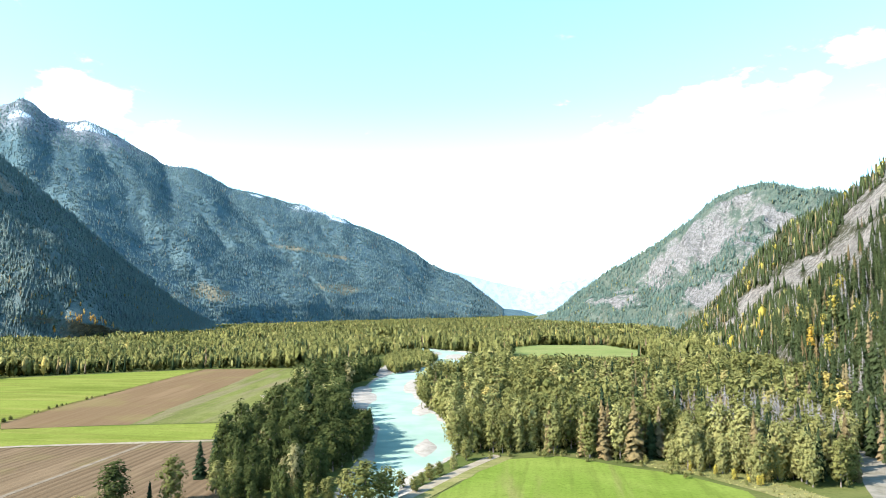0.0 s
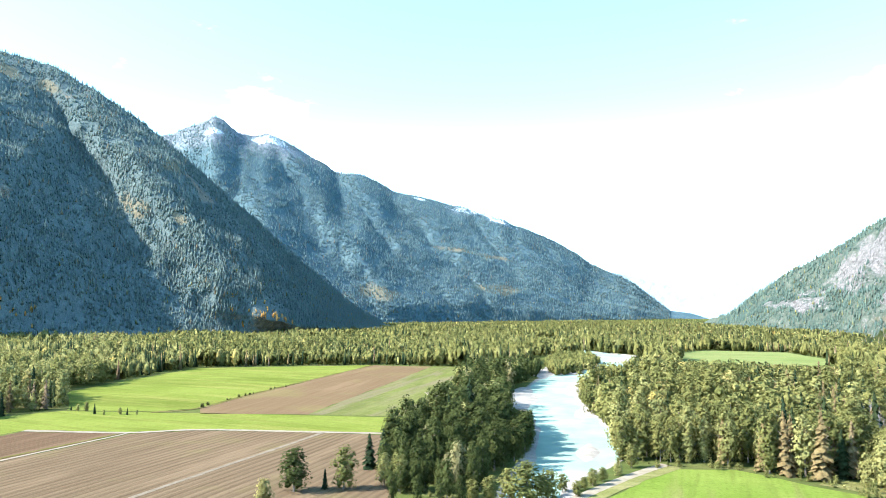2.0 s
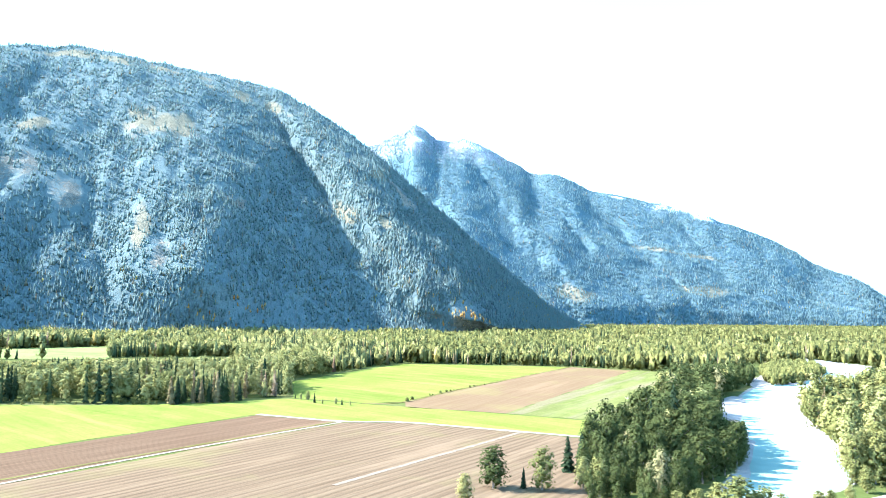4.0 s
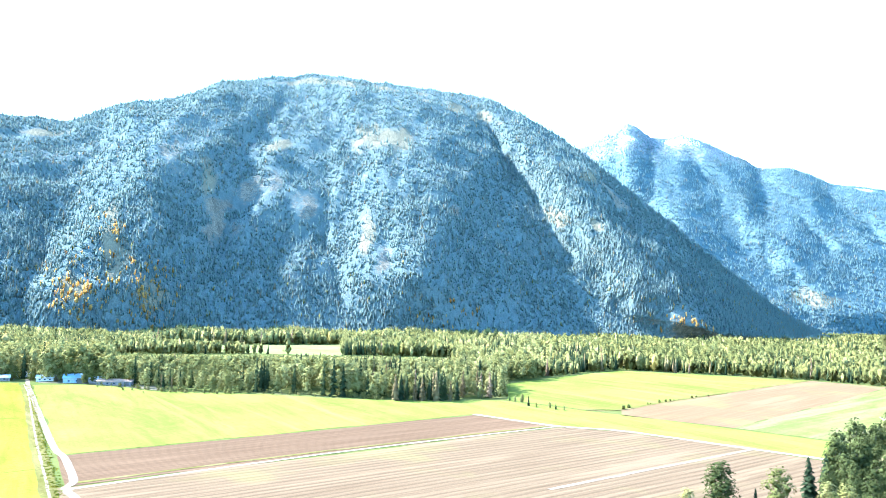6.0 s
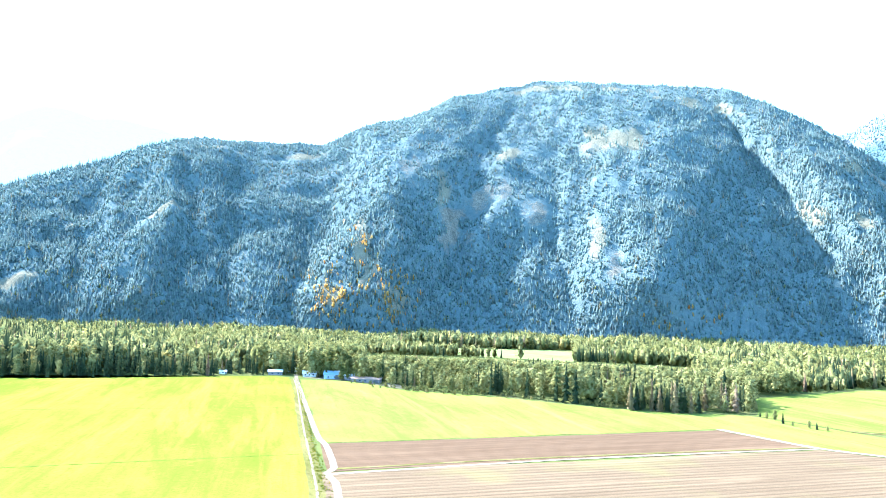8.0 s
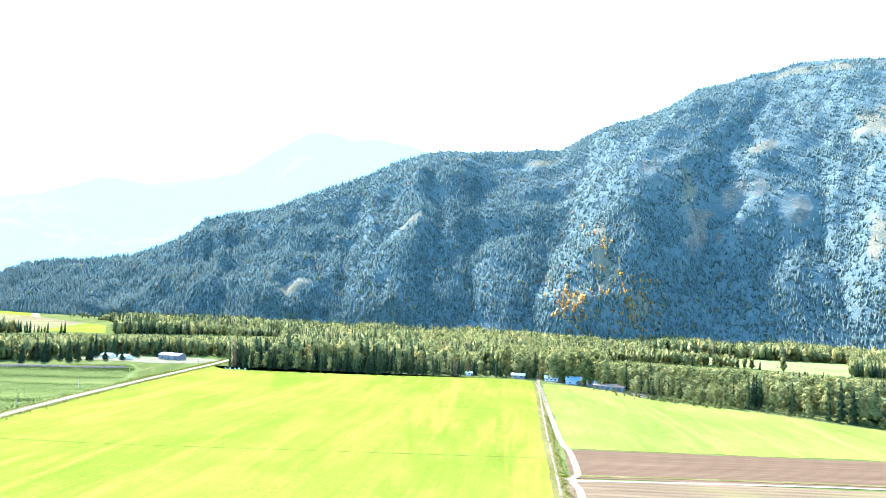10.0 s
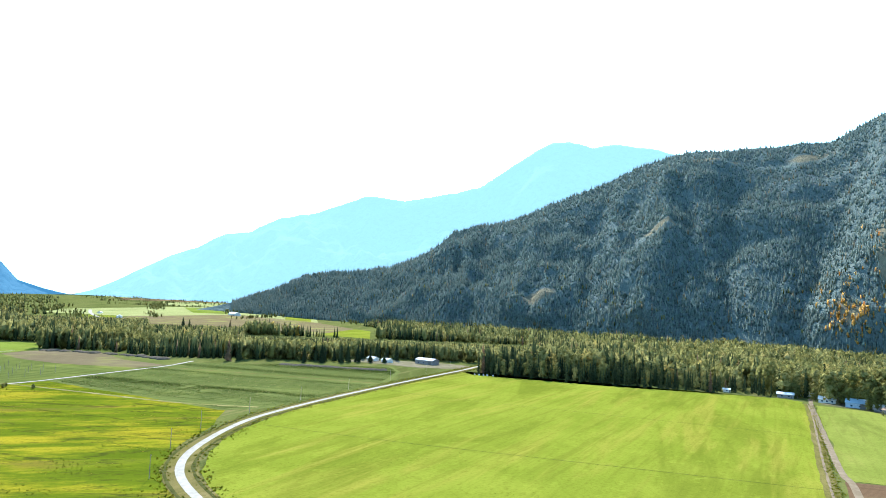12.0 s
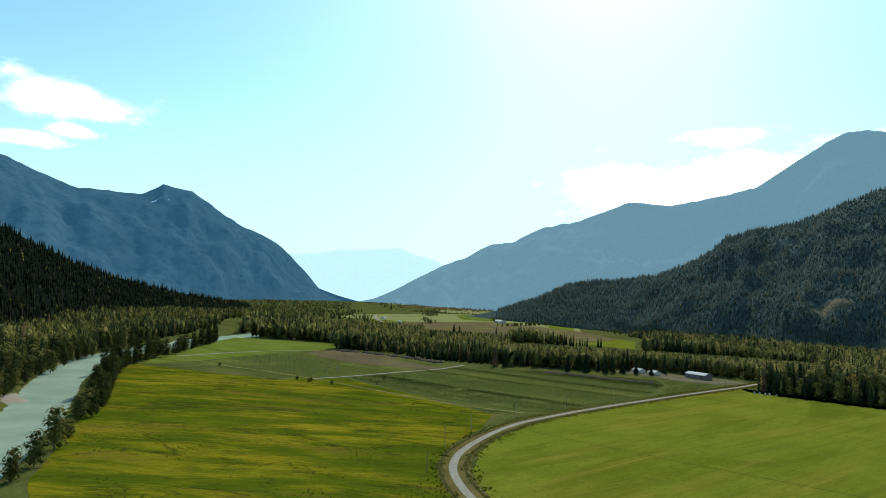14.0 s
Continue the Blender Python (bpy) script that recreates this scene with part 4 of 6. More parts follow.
far_field("field_end_brown", (119.5, 130.0), (3700, 4000), STUBBLE, "pale stubble strip at the end of the plain")
far_field("field_end_green", (120.0, 131.0), (4100, 4600), GRASS_PALE, "pale green fields at the end of the plain")
# Roads and tracks.
ROAD = smooth_line([(-150, -40), (-190, -110), (-222, -152), (-254, -177), (-296, -193), (-350, -204), (-405, -204), (-470, -199), (-557, -189), (-640, -178), (-712, -168), (-800, -160)], 5.0)
ribbon("road_verge", ROAD, 14, 0.14, VERGE, "dry grassy verge of the road", "verge")
side = np.gradient(ROAD, axis=0)
side /= np.linalg.norm(side, axis=1)[:, None]
for off in (-5.2, 5.6):
    ribbon("road_ditch", ROAD + np.c_[-side[:, 1], side[:, 0]] * off, 1.5, 0.22, DITCH, "dark weedy ditch along the gravel road", "ditch", rough=0.5)
ribbon("gravel_road", ROAD, 3.5, 0.22, GRAVEL, "pale gravel road in a long bend", "road", rough=0.05)
TRACK = smooth_line([(-190, 58), (-258, 75.5), (-276, 77.5), (-284, 78.5), (-290, 83), (-309, 87), (-338, 92), (-354, 93), (-391, 99), (-476, 114), (-550, 127.5), (-620, 140), (-668, 150)], 4.0)
ribbon("farm_track", TRACK, 3.2, 0.24, DIRT, "pale dirt farm track", "track")
SIDE = smooth_line([(-180, 50), (-257, 67.5), (-335, 82.5), (-400, 95), (-465, 108), (-560, 127), (-628, 139)], 6.0)
ribbon("track_verge", SIDE, 6, 0.15, VERGE, "dry grass strip beside the farm track", "verge", rough=0.15)
ribbon("grass_track", SIDE, 1.1, 0.19, DIRT, "narrow rutted side track", "track", rough=0.3)
ribbon("field_track", smooth_line([(-281, 78), (-276, 200), (-260, 338)], 6), 2.4, 0.2, HEADLAND, "pale dirt strip between ploughed fields", "track", rough=0.3)
ribbon("field_verge", smooth_line([(-289, 84), (-281, 200), (-264, 336)], 6), 2.2, 0.22, VERGE, "weedy strip between ploughed fields", "verge", rough=0.4)
ribbon("headland", smooth_line([(-321, 331), (-262, 340), (-228, 359), (-157, 370), (-108, 376)], 6), 4.6, 0.21, HEADLAND, "pale dirt headland along the fields", "track", rough=0.25)
ribbon("diagonal_track", smooth_line([(-157, 369), (-163, 310), (-168, 262), (-172, 220)], 6), 2.6, 0.21, DIRT, "pale dirt strip across the ploughed field", "track", rough=0.3)
ribbon("field_hedge_verge", smooth_line([(-296, 408), (-277, 433), (-281, 504), (-281, 575), (-281, 804)], 6), 4.0, 0.2, VERGE, "dry grass strip between fields", "verge", rough=0.4)
ribbon("river_track_verge", smooth_line([(-19, 246), (-7, 268), (5, 292), (17, 314), (27, 330)], 4), 6.5, 0.17, DRY_GRASS, "dry grass strip beside the river track", "verge", rough=0.35)
ribbon("river_track", smooth_line([(-24, 246), (-12, 269), (0, 293.5), (12, 316), (23, 334)], 4), 5.0, 0.2, HEADLAND, "pale gravel track on the river bank", "track", rough=0.1)
ribbon("crop_path", smooth_line([(-395, -420), (-422, -416), (-500, -415), (-560, -414), (-615, -424)], 6), 3.6, 0.2, GRAVEL, "pale dirt path between crop fields", "track", rough=0.2)
ribbon("south_path", smooth_line([(-400, -618), (-469, -630), (-532, -632), (-590, -622)], 6), 3.4, 0.2, GRAVEL, "pale dirt path beside the green field", "track", rough=0.25)
ribbon("meadow_path", smooth_line([(-398, -610), (-391, -526), (-396, -473), (-395, -422), (-390, -353), (-383, -276), (-392, -222)], 6), 3.4, 0.2, DRY_GRASS, "dry grass path", "verge", rough=0.3)
ribbon("plain_road", smooth_line([(-1217, -1048), (-1300, -1120), (-1410, -1249), (-1560, -1400), (-1728, -1553)], 12), 9.0, 0.5, GRAVEL, "pale road across the far plain", "road", rough=0.05)
ribbon("bank_path", smooth_line([(-146, 566), (-131, 526), (-118, 490)], 6), 10.0, 0.2, HEADLAND, "sandy track into the river trees", "track", rough=0.2)
for line in ([(-515, -178), (-495, -120), (-480, -20), (-464, 80), (-458, 100)], [(-342, -190), (-333, -120), (-328, -40), (-321, 78)]):
    ribbon("ditch", smooth_line(line, 5), 0.6, 0.16, FURROW, "narrow dark drainage line across the hay field", "ditch", rough=0.6)
# ---------- trees ----------
LEAF_COTTON = mat_leaf("cottonwood_leaf", (0.112, 0.115, 0.033), (0.188, 0.175, 0.051), (0.265, 0.237, 0.076), (0.28, 0.23, 0.08), 0.02)
LEAF_ALDER = mat_leaf("alder_leaf", (0.044, 0.053, 0.016), (0.074, 0.084, 0.025), (0.125, 0.130, 0.042), (0.22, 0.19, 0.08), 0.02, 0.25)
LEAF_YELLOW = mat_leaf("birch_leaf", (0.175, 0.168, 0.052), (0.280, 0.256, 0.084), (0.39, 0.345, 0.14), (0.38, 0.29, 0.08), 0.04)
LEAF_GOLD = mat_leaf("golden_leaf", (0.66, 0.40, 0.10), (0.74, 0.47, 0.13), (0.78, 0.55, 0.20), (0.66, 0.32, 0.08), 0.10, 0.55)
LEAF_BRIGHT = mat_leaf("aspen_leaf", (0.40, 0.32, 0.055), (0.52, 0.42, 0.075), (0.60, 0.50, 0.12), (0.52, 0.33, 0.05), 0.06, 0.45)
LEAF_FIR = mat_leaf("fir_needle", (0.022, 0.034, 0.016), (0.042, 0.055, 0.021), (0.070, 0.080, 0.035), (0.14, 0.09, 0.05), 0.04, 0.15)
# A darker copy of the fir needles, with the southern hillside's shade painted in.
LEAF_SHADED = mat_leaf("shaded_needle", (0.012, 0.018, 0.010), (0.020, 0.027, 0.014), (0.036, 0.042, 0.022), (0.06, 0.05, 0.03), 0.03, 0.1)
# West and slope needles are lightened and blued, so haze sits in their colour.
LEAF_WEST_HAZED = mat_leaf("hazed_west_needle", (0.176, 0.230, 0.206), (0.212, 0.266, 0.228), (0.248, 0.298, 0.242), (0.24, 0.20, 0.12), 0.03, 0.5)
LEAF_SLOPE_HAZED = mat_leaf("hazed_slope_needle", (0.156, 0.228, 0.226), (0.194, 0.268, 0.252), (0.232, 0.300, 0.268), (0.24, 0.21, 0.15), 0.03, 0.5)
LEAF_CLIFF = mat_leaf("cliff_needle", (0.075, 0.115, 0.095), (0.125, 0.168, 0.125), (0.19, 0.225, 0.16), (0.18, 0.17, 0.08), 0.05, 0.2)
LEAF_DRYFIR = mat_leaf("olive_needle", (0.036, 0.050, 0.020), (0.068, 0.082, 0.030), (0.13, 0.135, 0.052), (0.22, 0.17, 0.08), 0.05, 0.25)
LEAF_RUST = mat_leaf("rust_needle", (0.145, 0.102, 0.044), (0.195, 0.143, 0.060), (0.25, 0.195, 0.088), (0.17, 0.12, 0.07), 0.2, 0.15)
LEAF_GREY = mat_leaf("dead_twig", (0.23, 0.205, 0.18), (0.30, 0.27, 0.24), (0.36, 0.33, 0.30), (0.24, 0.18, 0.13), 0.2, 0.1)
BARK = mat_plain("bark", (0.13, 0.10, 0.075), (0.20, 0.165, 0.13), 1.5, 0.95, 0.04)


def tris_for(points, out, size, rng, droop=0.0):
    """Leaf clumps: one triangle at each point, turned about halfway outward."""
    k = len(points)
    n = out + rng.normal(0, 0.40, (k, 3)) + np.array([0, 0, 0.25 - droop])
    n /= np.linalg.norm(n, axis=1)[:, None] + 1e-9
    a = np.cross(n, rng.normal(0, 1, (k, 3)))
    a /= np.linalg.norm(a, axis=1)[:, None] + 1e-9
    b = np.cross(n, a)
    s = size * rng.uniform(0.65, 1.35, (k, 1))
    v = np.stack([points + a * s, points - a * s * 0.5 + b * s * 0.9, points - a * s * 0.55 - b * s * 0.85], 1)
    soft = out * 1.0 + n * 0.55
    soft /= np.linalg.norm(soft, axis=1)[:, None] + 1e-9
    return v.reshape(-1, 3), np.arange(k * 3).reshape(-1, 3), np.repeat(soft, 3, 0)


def joined(pieces):
    v, f, n, at = [], [], [], 0
    for pv, pf, pn in pieces:
        v.append(pv)
        f.append(pf + at)
        n.append(pn)
        at += len(pv)
    return np.concatenate(v), np.concatenate(f), np.concatenate(n)


def rounded(v, centre=(0, 0, 0.42), squash=0.7):
    """Normals that point away from the middle of a crown."""
    n = (np.asarray(v, float) - np.array(centre)) * np.array([1, 1, squash])
    return n / (np.linalg.norm(n, axis=1)[:, None] + 1e-9)


OCTA_V = np.array([(1, 0, 0), (0, 1, 0), (-1, 0, 0), (0, -1, 0), (0, 0, 1), (0, 0, -1)], float)
OCTA_F = np.array([(0, 1, 4), (1, 2, 4), (2, 3, 4), (3, 0, 4), (1, 0, 5), (2, 1, 5), (3, 2, 5), (0, 3, 5)])


def broadleaf(seed, leaves, lobes, size, width=0.30, low=0.10, core=0.78):
    """A unit-high crown of lobes: an egg-shaped, uneven outline with gaps."""
    rng = np.random.default_rng(seed)
    centres, radii = [], []
    for i in range(lobes):
        h = low + 0.1 + (0.82 - low) * (i + rng.uniform(0, 1)) / lobes
        wide = width * np.sqrt(max(0.05, 1 - ((h - 0.42) / 0.62) ** 2)) * rng.uniform(0.7, 1.1)
        a = i * 2.4 + rng.uniform(-0.5, 0.5)
        rad = rng.uniform(0.095, 0.15) * (1.15 - 0.45 * h) * (9 / lobes) ** 0.33 * 1.15
        off = max(0, wide - rad * 0.7)
        centres.append((math.cos(a) * off, math.sin(a) * off, h))
        radii.append(rad)
    centres += [(0, 0, 0.35), (0, 0, 0.6), (0.01, 0, 0.84)]
    radii += [width * 0.62, width * 0.55, width * 0.36]
    centres, radii = np.array(centres), np.array(radii)
    share = radii**2 / (radii**2).sum()
    which = rng.choice(len(radii), leaves, p=share)
    d = rng.normal(0, 1, (leaves, 3))
    d /= np.linalg.norm(d, axis=1)[:, None]
    d[:, 2] = np.where(d[:, 2] < -0.45, -d[:, 2], d[:, 2])
    p = centres[which] + d * radii[which][:, None] * np.array([1, 1, 1.25]) * rng.uniform(0.85, 1.14, (leaves, 1))
    whole = rounded(p, (0, 0, 0.4), 0.45)
    pieces = [tris_for(p, 0.55 * d + 0.75 * whole, size, rng)]
    for c, r in zip(centres, radii):
        turn = rng.uniform(0, 3)
        rot = np.array([[math.cos(turn), -math.sin(turn), 0], [math.sin(turn), math.cos(turn), 0], [0, 0, 1]])
        pieces.append((c + (OCTA_V * r * core * np.array([1, 1, 1.25])) @ rot.T, OCTA_F, OCTA_V @ rot.T))
    return joined(pieces)


def simple_broadleaf(seed, leaves, size, width=0.3, k=6):
    """A far tree: an uneven round-headed core with leaf clumps round it."""
    rng = np.random.default_rng(seed)
    v = [(0, 0, 0.0)]
    for level, share in ((0.20, 0.80), (0.52, 1.0), (0.80, 0.66)) if k > 4 else ((0.24, 0.9), (0.70, 0.8)):
        spin = rng.uniform(0, 6.283)
        for t in range(k):
            w = width * share * rng.uniform(0.55, 1.05)
            v.append((math.cos(spin + t * 6.283 / k) * w, math.sin(spin + t * 6.283 / k) * w, level + rng.uniform(-0.09, 0.09)))
    rings = (len(v) - 1) // k
    v.append((rng.uniform(-0.06, 0.06), rng.uniform(-0.06, 0.06), rng.uniform(0.92, 1.0)))
    top, last = len(v) - 1, 1 + (rings - 1) * k
    f = [(0, 1 + (i + 1) % k, 1 + i) for i in range(k)] + [(top, last + i, last + (i + 1) % k) for i in range(k)]
    for ring in range(rings - 1):
        lo, hi = 1 + ring * k, 1 + (ring + 1) * k
        for i in range(k):
            j = (i + 1) % k
            f += [(lo + i, lo + j, hi + j), (lo + i, hi + j, hi + i)]
    n = rounded(v) + rng.normal(0, 0.55, (len(v), 3))
    pieces = [(np.array(v), np.array(f), n / np.linalg.norm(n, axis=1)[:, None])]
    if leaves:
        h = rng.uniform(0.12, 0.99, leaves)
        a = rng.uniform(0, 6.283, leaves)
        w = width * np.sqrt(np.clip(1 - (np.abs(h - 0.46) / 0.58) ** 2, 0.04, 1)) * rng.uniform(0.85, 1.2, leaves)
        p = np.c_[np.cos(a) * w, np.sin(a) * w, h]
        pieces.append(tris_for(p, rounded(p), size, rng))
    return joined(pieces)


def conifer(seed, tiers, boughs, width=0.14, bare=0.06, ragged=0.55):
    """A unit-high spire of drooping boughs round a slim core."""
    rng = np.random.default_rng(seed)
    v, f = [], []
    for i in range(tiers):
        base = bare + (0.97 - bare) * (i / tiers) ** 0.9
        w = width * (1 - base) ** 0.85 + 0.012
        for j in range(boughs):
            a = (j + rng.uniform(-0.3, 0.3)) * 6.283 / boughs + i * 1.3
            L = w * rng.uniform(1 - ragged, 1 + ragged)
            h = base + rng.uniform(-0.045, 0.045)
            s = L * rng.uniform(0.38, 0.55)
            ca, sa = math.cos(a), math.sin(a)
            top, drop = h + 0.055 + 0.4 * w, 0.30 * L + rng.uniform(-0.01, 0.01)
            at = len(v)
            v += [(0, 0, top), (ca * L * 0.55 - sa * s, sa * L * 0.55 + ca * s, h), (ca * L, sa * L, h - drop), (ca * L * 0.55 + sa * s, sa * L * 0.55 - ca * s, h)]
            f += [(at, at + 2, at + 1), (at, at + 3, at + 2)]
    k, at = 5, len(v)
    v += [(math.cos(t * 1.2566) * width * 0.5, math.sin(t * 1.2566) * width * 0.5, bare) for t in range(k)] + [(0, 0, 1.0)]
    f += [(at + i, at + (i + 1) % k, at + k) for i in range(k)]
    n = np.array(v) * np.array([1, 1, 0]) + np.array([0, 0, 0.05])
    jag = rng.normal(0, 0.25, n.shape)
    n = n / (np.linalg.norm(n, axis=1)[:, None] + 1e-9) + jag
    return np.array(v), np.array(f), n / (np.linalg.norm(n, axis=1)[:, None] + 1e-9)


def spire(seed, rings=2, sides=4, width=0.17):
    """A far conifer: stacked ragged cones."""
    rng = np.random.default_rng(seed)
    v, f = [], []
    for i in range(rings):
        lo, hi = i / rings * 0.8, min(1.0, (i + 1) / rings * 0.8 + 0.32)
        w = width * (1 - 0.55 * i / max(1, rings - 1) if rings > 1 else 1)
        at = len(v)
        v += [(math.cos((t + 0.4 * i) * 6.283 / sides) * w * rng.uniform(0.7, 1.2), math.sin((t + 0.4 * i) * 6.283 / sides) * w * rng.uniform(0.7, 1.2), lo + rng.uniform(-0.03, 0.05)) for t in range(sides)]
        v.append((rng.uniform(-0.01, 0.01), 0, hi))
        f += [(at + t, at + (t + 1) % sides, at + sides) for t in range(sides)]
    return np.array(v), np.array(f), rounded(v, (0, 0, 0.3), 0.25)


def snag(seed, twigs=24):
    """A dead, grey, thinly branched tree."""
    rng = np.random.default_rng(seed)
    pieces = [(np.array([(0.010, 0, 0), (-0.005, 0.009, 0), (-0.005, -0.009, 0), (0, 0, 1.0)]), np.array([(0, 1, 3), (1, 2, 3), (2, 0, 3)]), np.array([(1.0, 0, 0), (0, 1, 0), (0, -1, 0), (0, 0, 1)]))]
    v, f = [], []
    for i in range(twigs):
        h, a = rng.uniform(0.2, 0.95), rng.uniform(0, 6.283)
        L = 0.14 * (1.1 - h) * rng.uniform(0.6, 1.2)
        at = len(v)
        v += [(0, 0, h + 0.012), (0, 0, h - 0.012), (math.cos(a) * L, math.sin(a) * L, h + rng.uniform(-0.03, 0.05))]
        f += [(at, at + 1, at + 2)]
    return joined(pieces + [(np.array(v), np.array(f), rounded(v, (0, 0, 0.4), 0.2))])


def forest(name, protos, spots, heights, material, label, seed, stretch=(0.8, 1.25), category="forest", soft=False):
    """Many trees joined into one mesh: copies of a few shapes, turned, scaled and leaned at random."""
    k = len(spots)
    if not k:
        return None
    rng = np.random.default_rng(seed)
    which = rng.integers(0, len(protos), k)
    turn, wide, tint = rng.uniform(0, 6.283, k), rng.uniform(*stretch, k), rng.uniform(0, 1, k)
    vs, fs, ts, ns, at = [], [], [], [], 0
    for i, (pv, pf, pn) in enumerate(protos):
        m = np.where(which == i)[0]
        if not len(m):
            continue
        c, s, h, w = np.cos(turn[m])[:, None], np.sin(turn[m])[:, None], heights[m][:, None], (heights[m] * wide[m])[:, None]
        x, y = pv[None, :, 0], pv[None, :, 1]
        v = np.stack([spots[m, 0:1] + (c * x - s * y) * w, spots[m, 1:2] + (s * x + c * y) * w, spots[m, 2:3] + pv[None, :, 2] * h - 0.3], 2)
        vs.append(v.reshape(-1, 3))
        if soft:
            nx, ny = pn[None, :, 0], pn[None, :, 1]
            ns.append(np.stack([c * nx - s * ny, s * nx + c * ny, np.repeat(pn[None, :, 2], len(m), 0)], 2).reshape(-1, 3))
        fs.append((pf[None] + (np.arange(len(m)) * len(pv))[:, None, None] + at).reshape(-1, 3))
        ts.append(np.repeat(tint[m], len(pv)))
        at += len(m) * len(pv)
    ob = new(name, fast_mesh(name, np.concatenate(vs), np.concatenate(fs), material, np.concatenate(ts), normals=np.concatenate(ns) if soft else None))
    return tagged(ob, label, category, kind="stuff")


BROAD_NEAR = [broadleaf(100 + i, 950, 16, 0.0242, width=0.195 + 0.025 * (i % 3), low=-0.02, core=0.52) for i in range(6)]
BROAD_MID = [broadleaf(200 + i, 150, 4, 0.045, width=0.20 + 0.03 * (i % 2), low=0.0, core=0.55) for i in range(5)]
BROAD_FAR = [simple_broadleaf(300 + i, 28, 0.058, 0.20 + 0.025 * (i % 3), 4) for i in range(6)]
BROAD_DOT = [simple_broadleaf(350 + i, 5, 0.12, 0.26, 3) for i in range(4)]
FIR_NEAR = [conifer(400 + i, 25, 8, 0.115 + 0.015 * (i % 3)) for i in range(5)]
FIR_MID = [conifer(450 + i, 12, 5, 0.115 + 0.015 * (i % 3)) for i in range(4)]
FIR_FAR = [spire(500 + i, 3, 4, 0.115 + 0.015 * (i % 3)) for i in range(6)]
FIR_DOT = [spire(550 + i, 2, 3, 0.185 + 0.02 * (i % 3)) for i in range(6)]
SNAGS = [snag(600 + i, 60) for i in range(4)]
SNAG_DOT = [snag(620 + i, 5) for i in range(4)]


def trunk_mesh(seed):
    """A tapered trunk with a few limbs, one unit high in all."""
    rng = random.Random(seed)
    bm = bmesh.new()

    def limb(a, b, r0, r1, sides=6):
        d = (Vector(b) - Vector(a)).normalized()
        side = d.orthogonal().normalized()
        up = d.cross(side)
        lo, hi = [], []
        for i in range(sides):
            t = i * 6.2832 / sides
            o = side * math.cos(t) + up * math.sin(t)
            lo.append(bm.verts.new(Vector(a) + o * r0))
            hi.append(bm.verts.new(Vector(b) + o * r1))
        for i in range(sides):
            bm.faces.new((lo[i], lo[(i + 1) % sides], hi[(i + 1) % sides], hi[i]))

    limb((0, 0, -0.015), (0.004, 0, 0.35), 0.017, 0.012)
    limb((0.004, 0, 0.35), (0, 0.004, 0.8), 0.012, 0.004)
    for i in range(6):
        h, a, L = 0.2 + 0.09 * i, i * 2.4 + rng.uniform(-0.4, 0.4), 0.17 - 0.012 * i
        limb((0, 0, h), (math.cos(a) * L, math.sin(a) * L, h + 0.12), 0.006, 0.002, 4)
    return bm_mesh("trunk", bm, BARK)


TREE_KINDS = {}


def tree(kind, x, y, z, height, turn, wide, group):
    """One standing tree: trunk and crown under an empty."""
    base, label, category = {
        "cottonwood": ("cottonwood_tree", "olive-green cottonwood tree with a dense uneven crown", "tree"),
        "alder": ("alder_tree", "dark green alder tree with a dense uneven crown", "tree"),
        "fir": ("fir_tree", "dark green pointed fir tree", "tree"),
        "olive_fir": ("fir_tree", "dry olive-green fir tree on the hillside", "tree"),
        "rust": ("dying_fir_tree", "rust-brown dying conifer with thin needles", "tree"),
        "aspen": ("aspen_tree", "bright yellow autumn aspen among the conifers", "tree"),
        "birch": ("birch_tree", "yellow-green birch tree in early autumn", "tree"),
        "golden": ("maple_tree", "golden yellow autumn tree", "tree"),
        "shrub": ("willow_shrub", "low grey-green willow shrub", "shrub"),
    }[kind]
    m = pose(x, y, z, 0, 0, turn) @ Matrix.Diagonal((height * wide, height * wide, height, 1))
    variant = (kind, int(turn) % 4)
    if variant not in TREE_KINDS:
        shapes = FIR_NEAR if kind in ("fir", "olive_fir", "rust") else BROAD_NEAR
        leaf = {"cottonwood": LEAF_COTTON, "alder": LEAF_ALDER, "fir": LEAF_FIR, "olive_fir": LEAF_DRYFIR, "rust": LEAF_RUST, "birch": LEAF_YELLOW, "aspen": LEAF_BRIGHT, "golden": LEAF_GOLD, "shrub": LEAF_COTTON}[kind]
        pv, pf, pn = shapes[variant[1]]
        TREE_KINDS[variant] = (fast_mesh("crown", pv, pf, leaf, np.zeros(len(pv)), normals=pn), trunk_mesh(len(TREE_KINDS)))
    crown, trunk = TREE_KINDS[variant]
    ob = new(base)
    ob.matrix_basis = m
    for n, me in (("trunk", trunk), ("crown", crown)):
        p = new(n, me)
        p.parent = ob
    return tagged(ob, label, category, group)


# ---------- where the trees stand ----------


def scattered(poly, spacing, seed, keep=1.0):
    """Jittered grid points within a polygon."""
    P = np.array(poly, float)
    rng = np.random.default_rng(seed)
    xs, ys = np.arange(P[:, 0].min(), P[:, 0].max() + spacing, spacing), np.arange(P[:, 1].min(), P[:, 1].max() + spacing, spacing)
    gx, gy = np.meshgrid(xs, ys)
    x, y = gx.ravel() + rng.uniform(-0.48, 0.48, gx.size) * spacing, gy.ravel() + rng.uniform(-0.48, 0.48, gx.size) * spacing
    ok = inside([tuple(p) for p in poly], x, y) & (rng.uniform(0, 1, len(x)) < keep)
    return x[ok], y[ok]


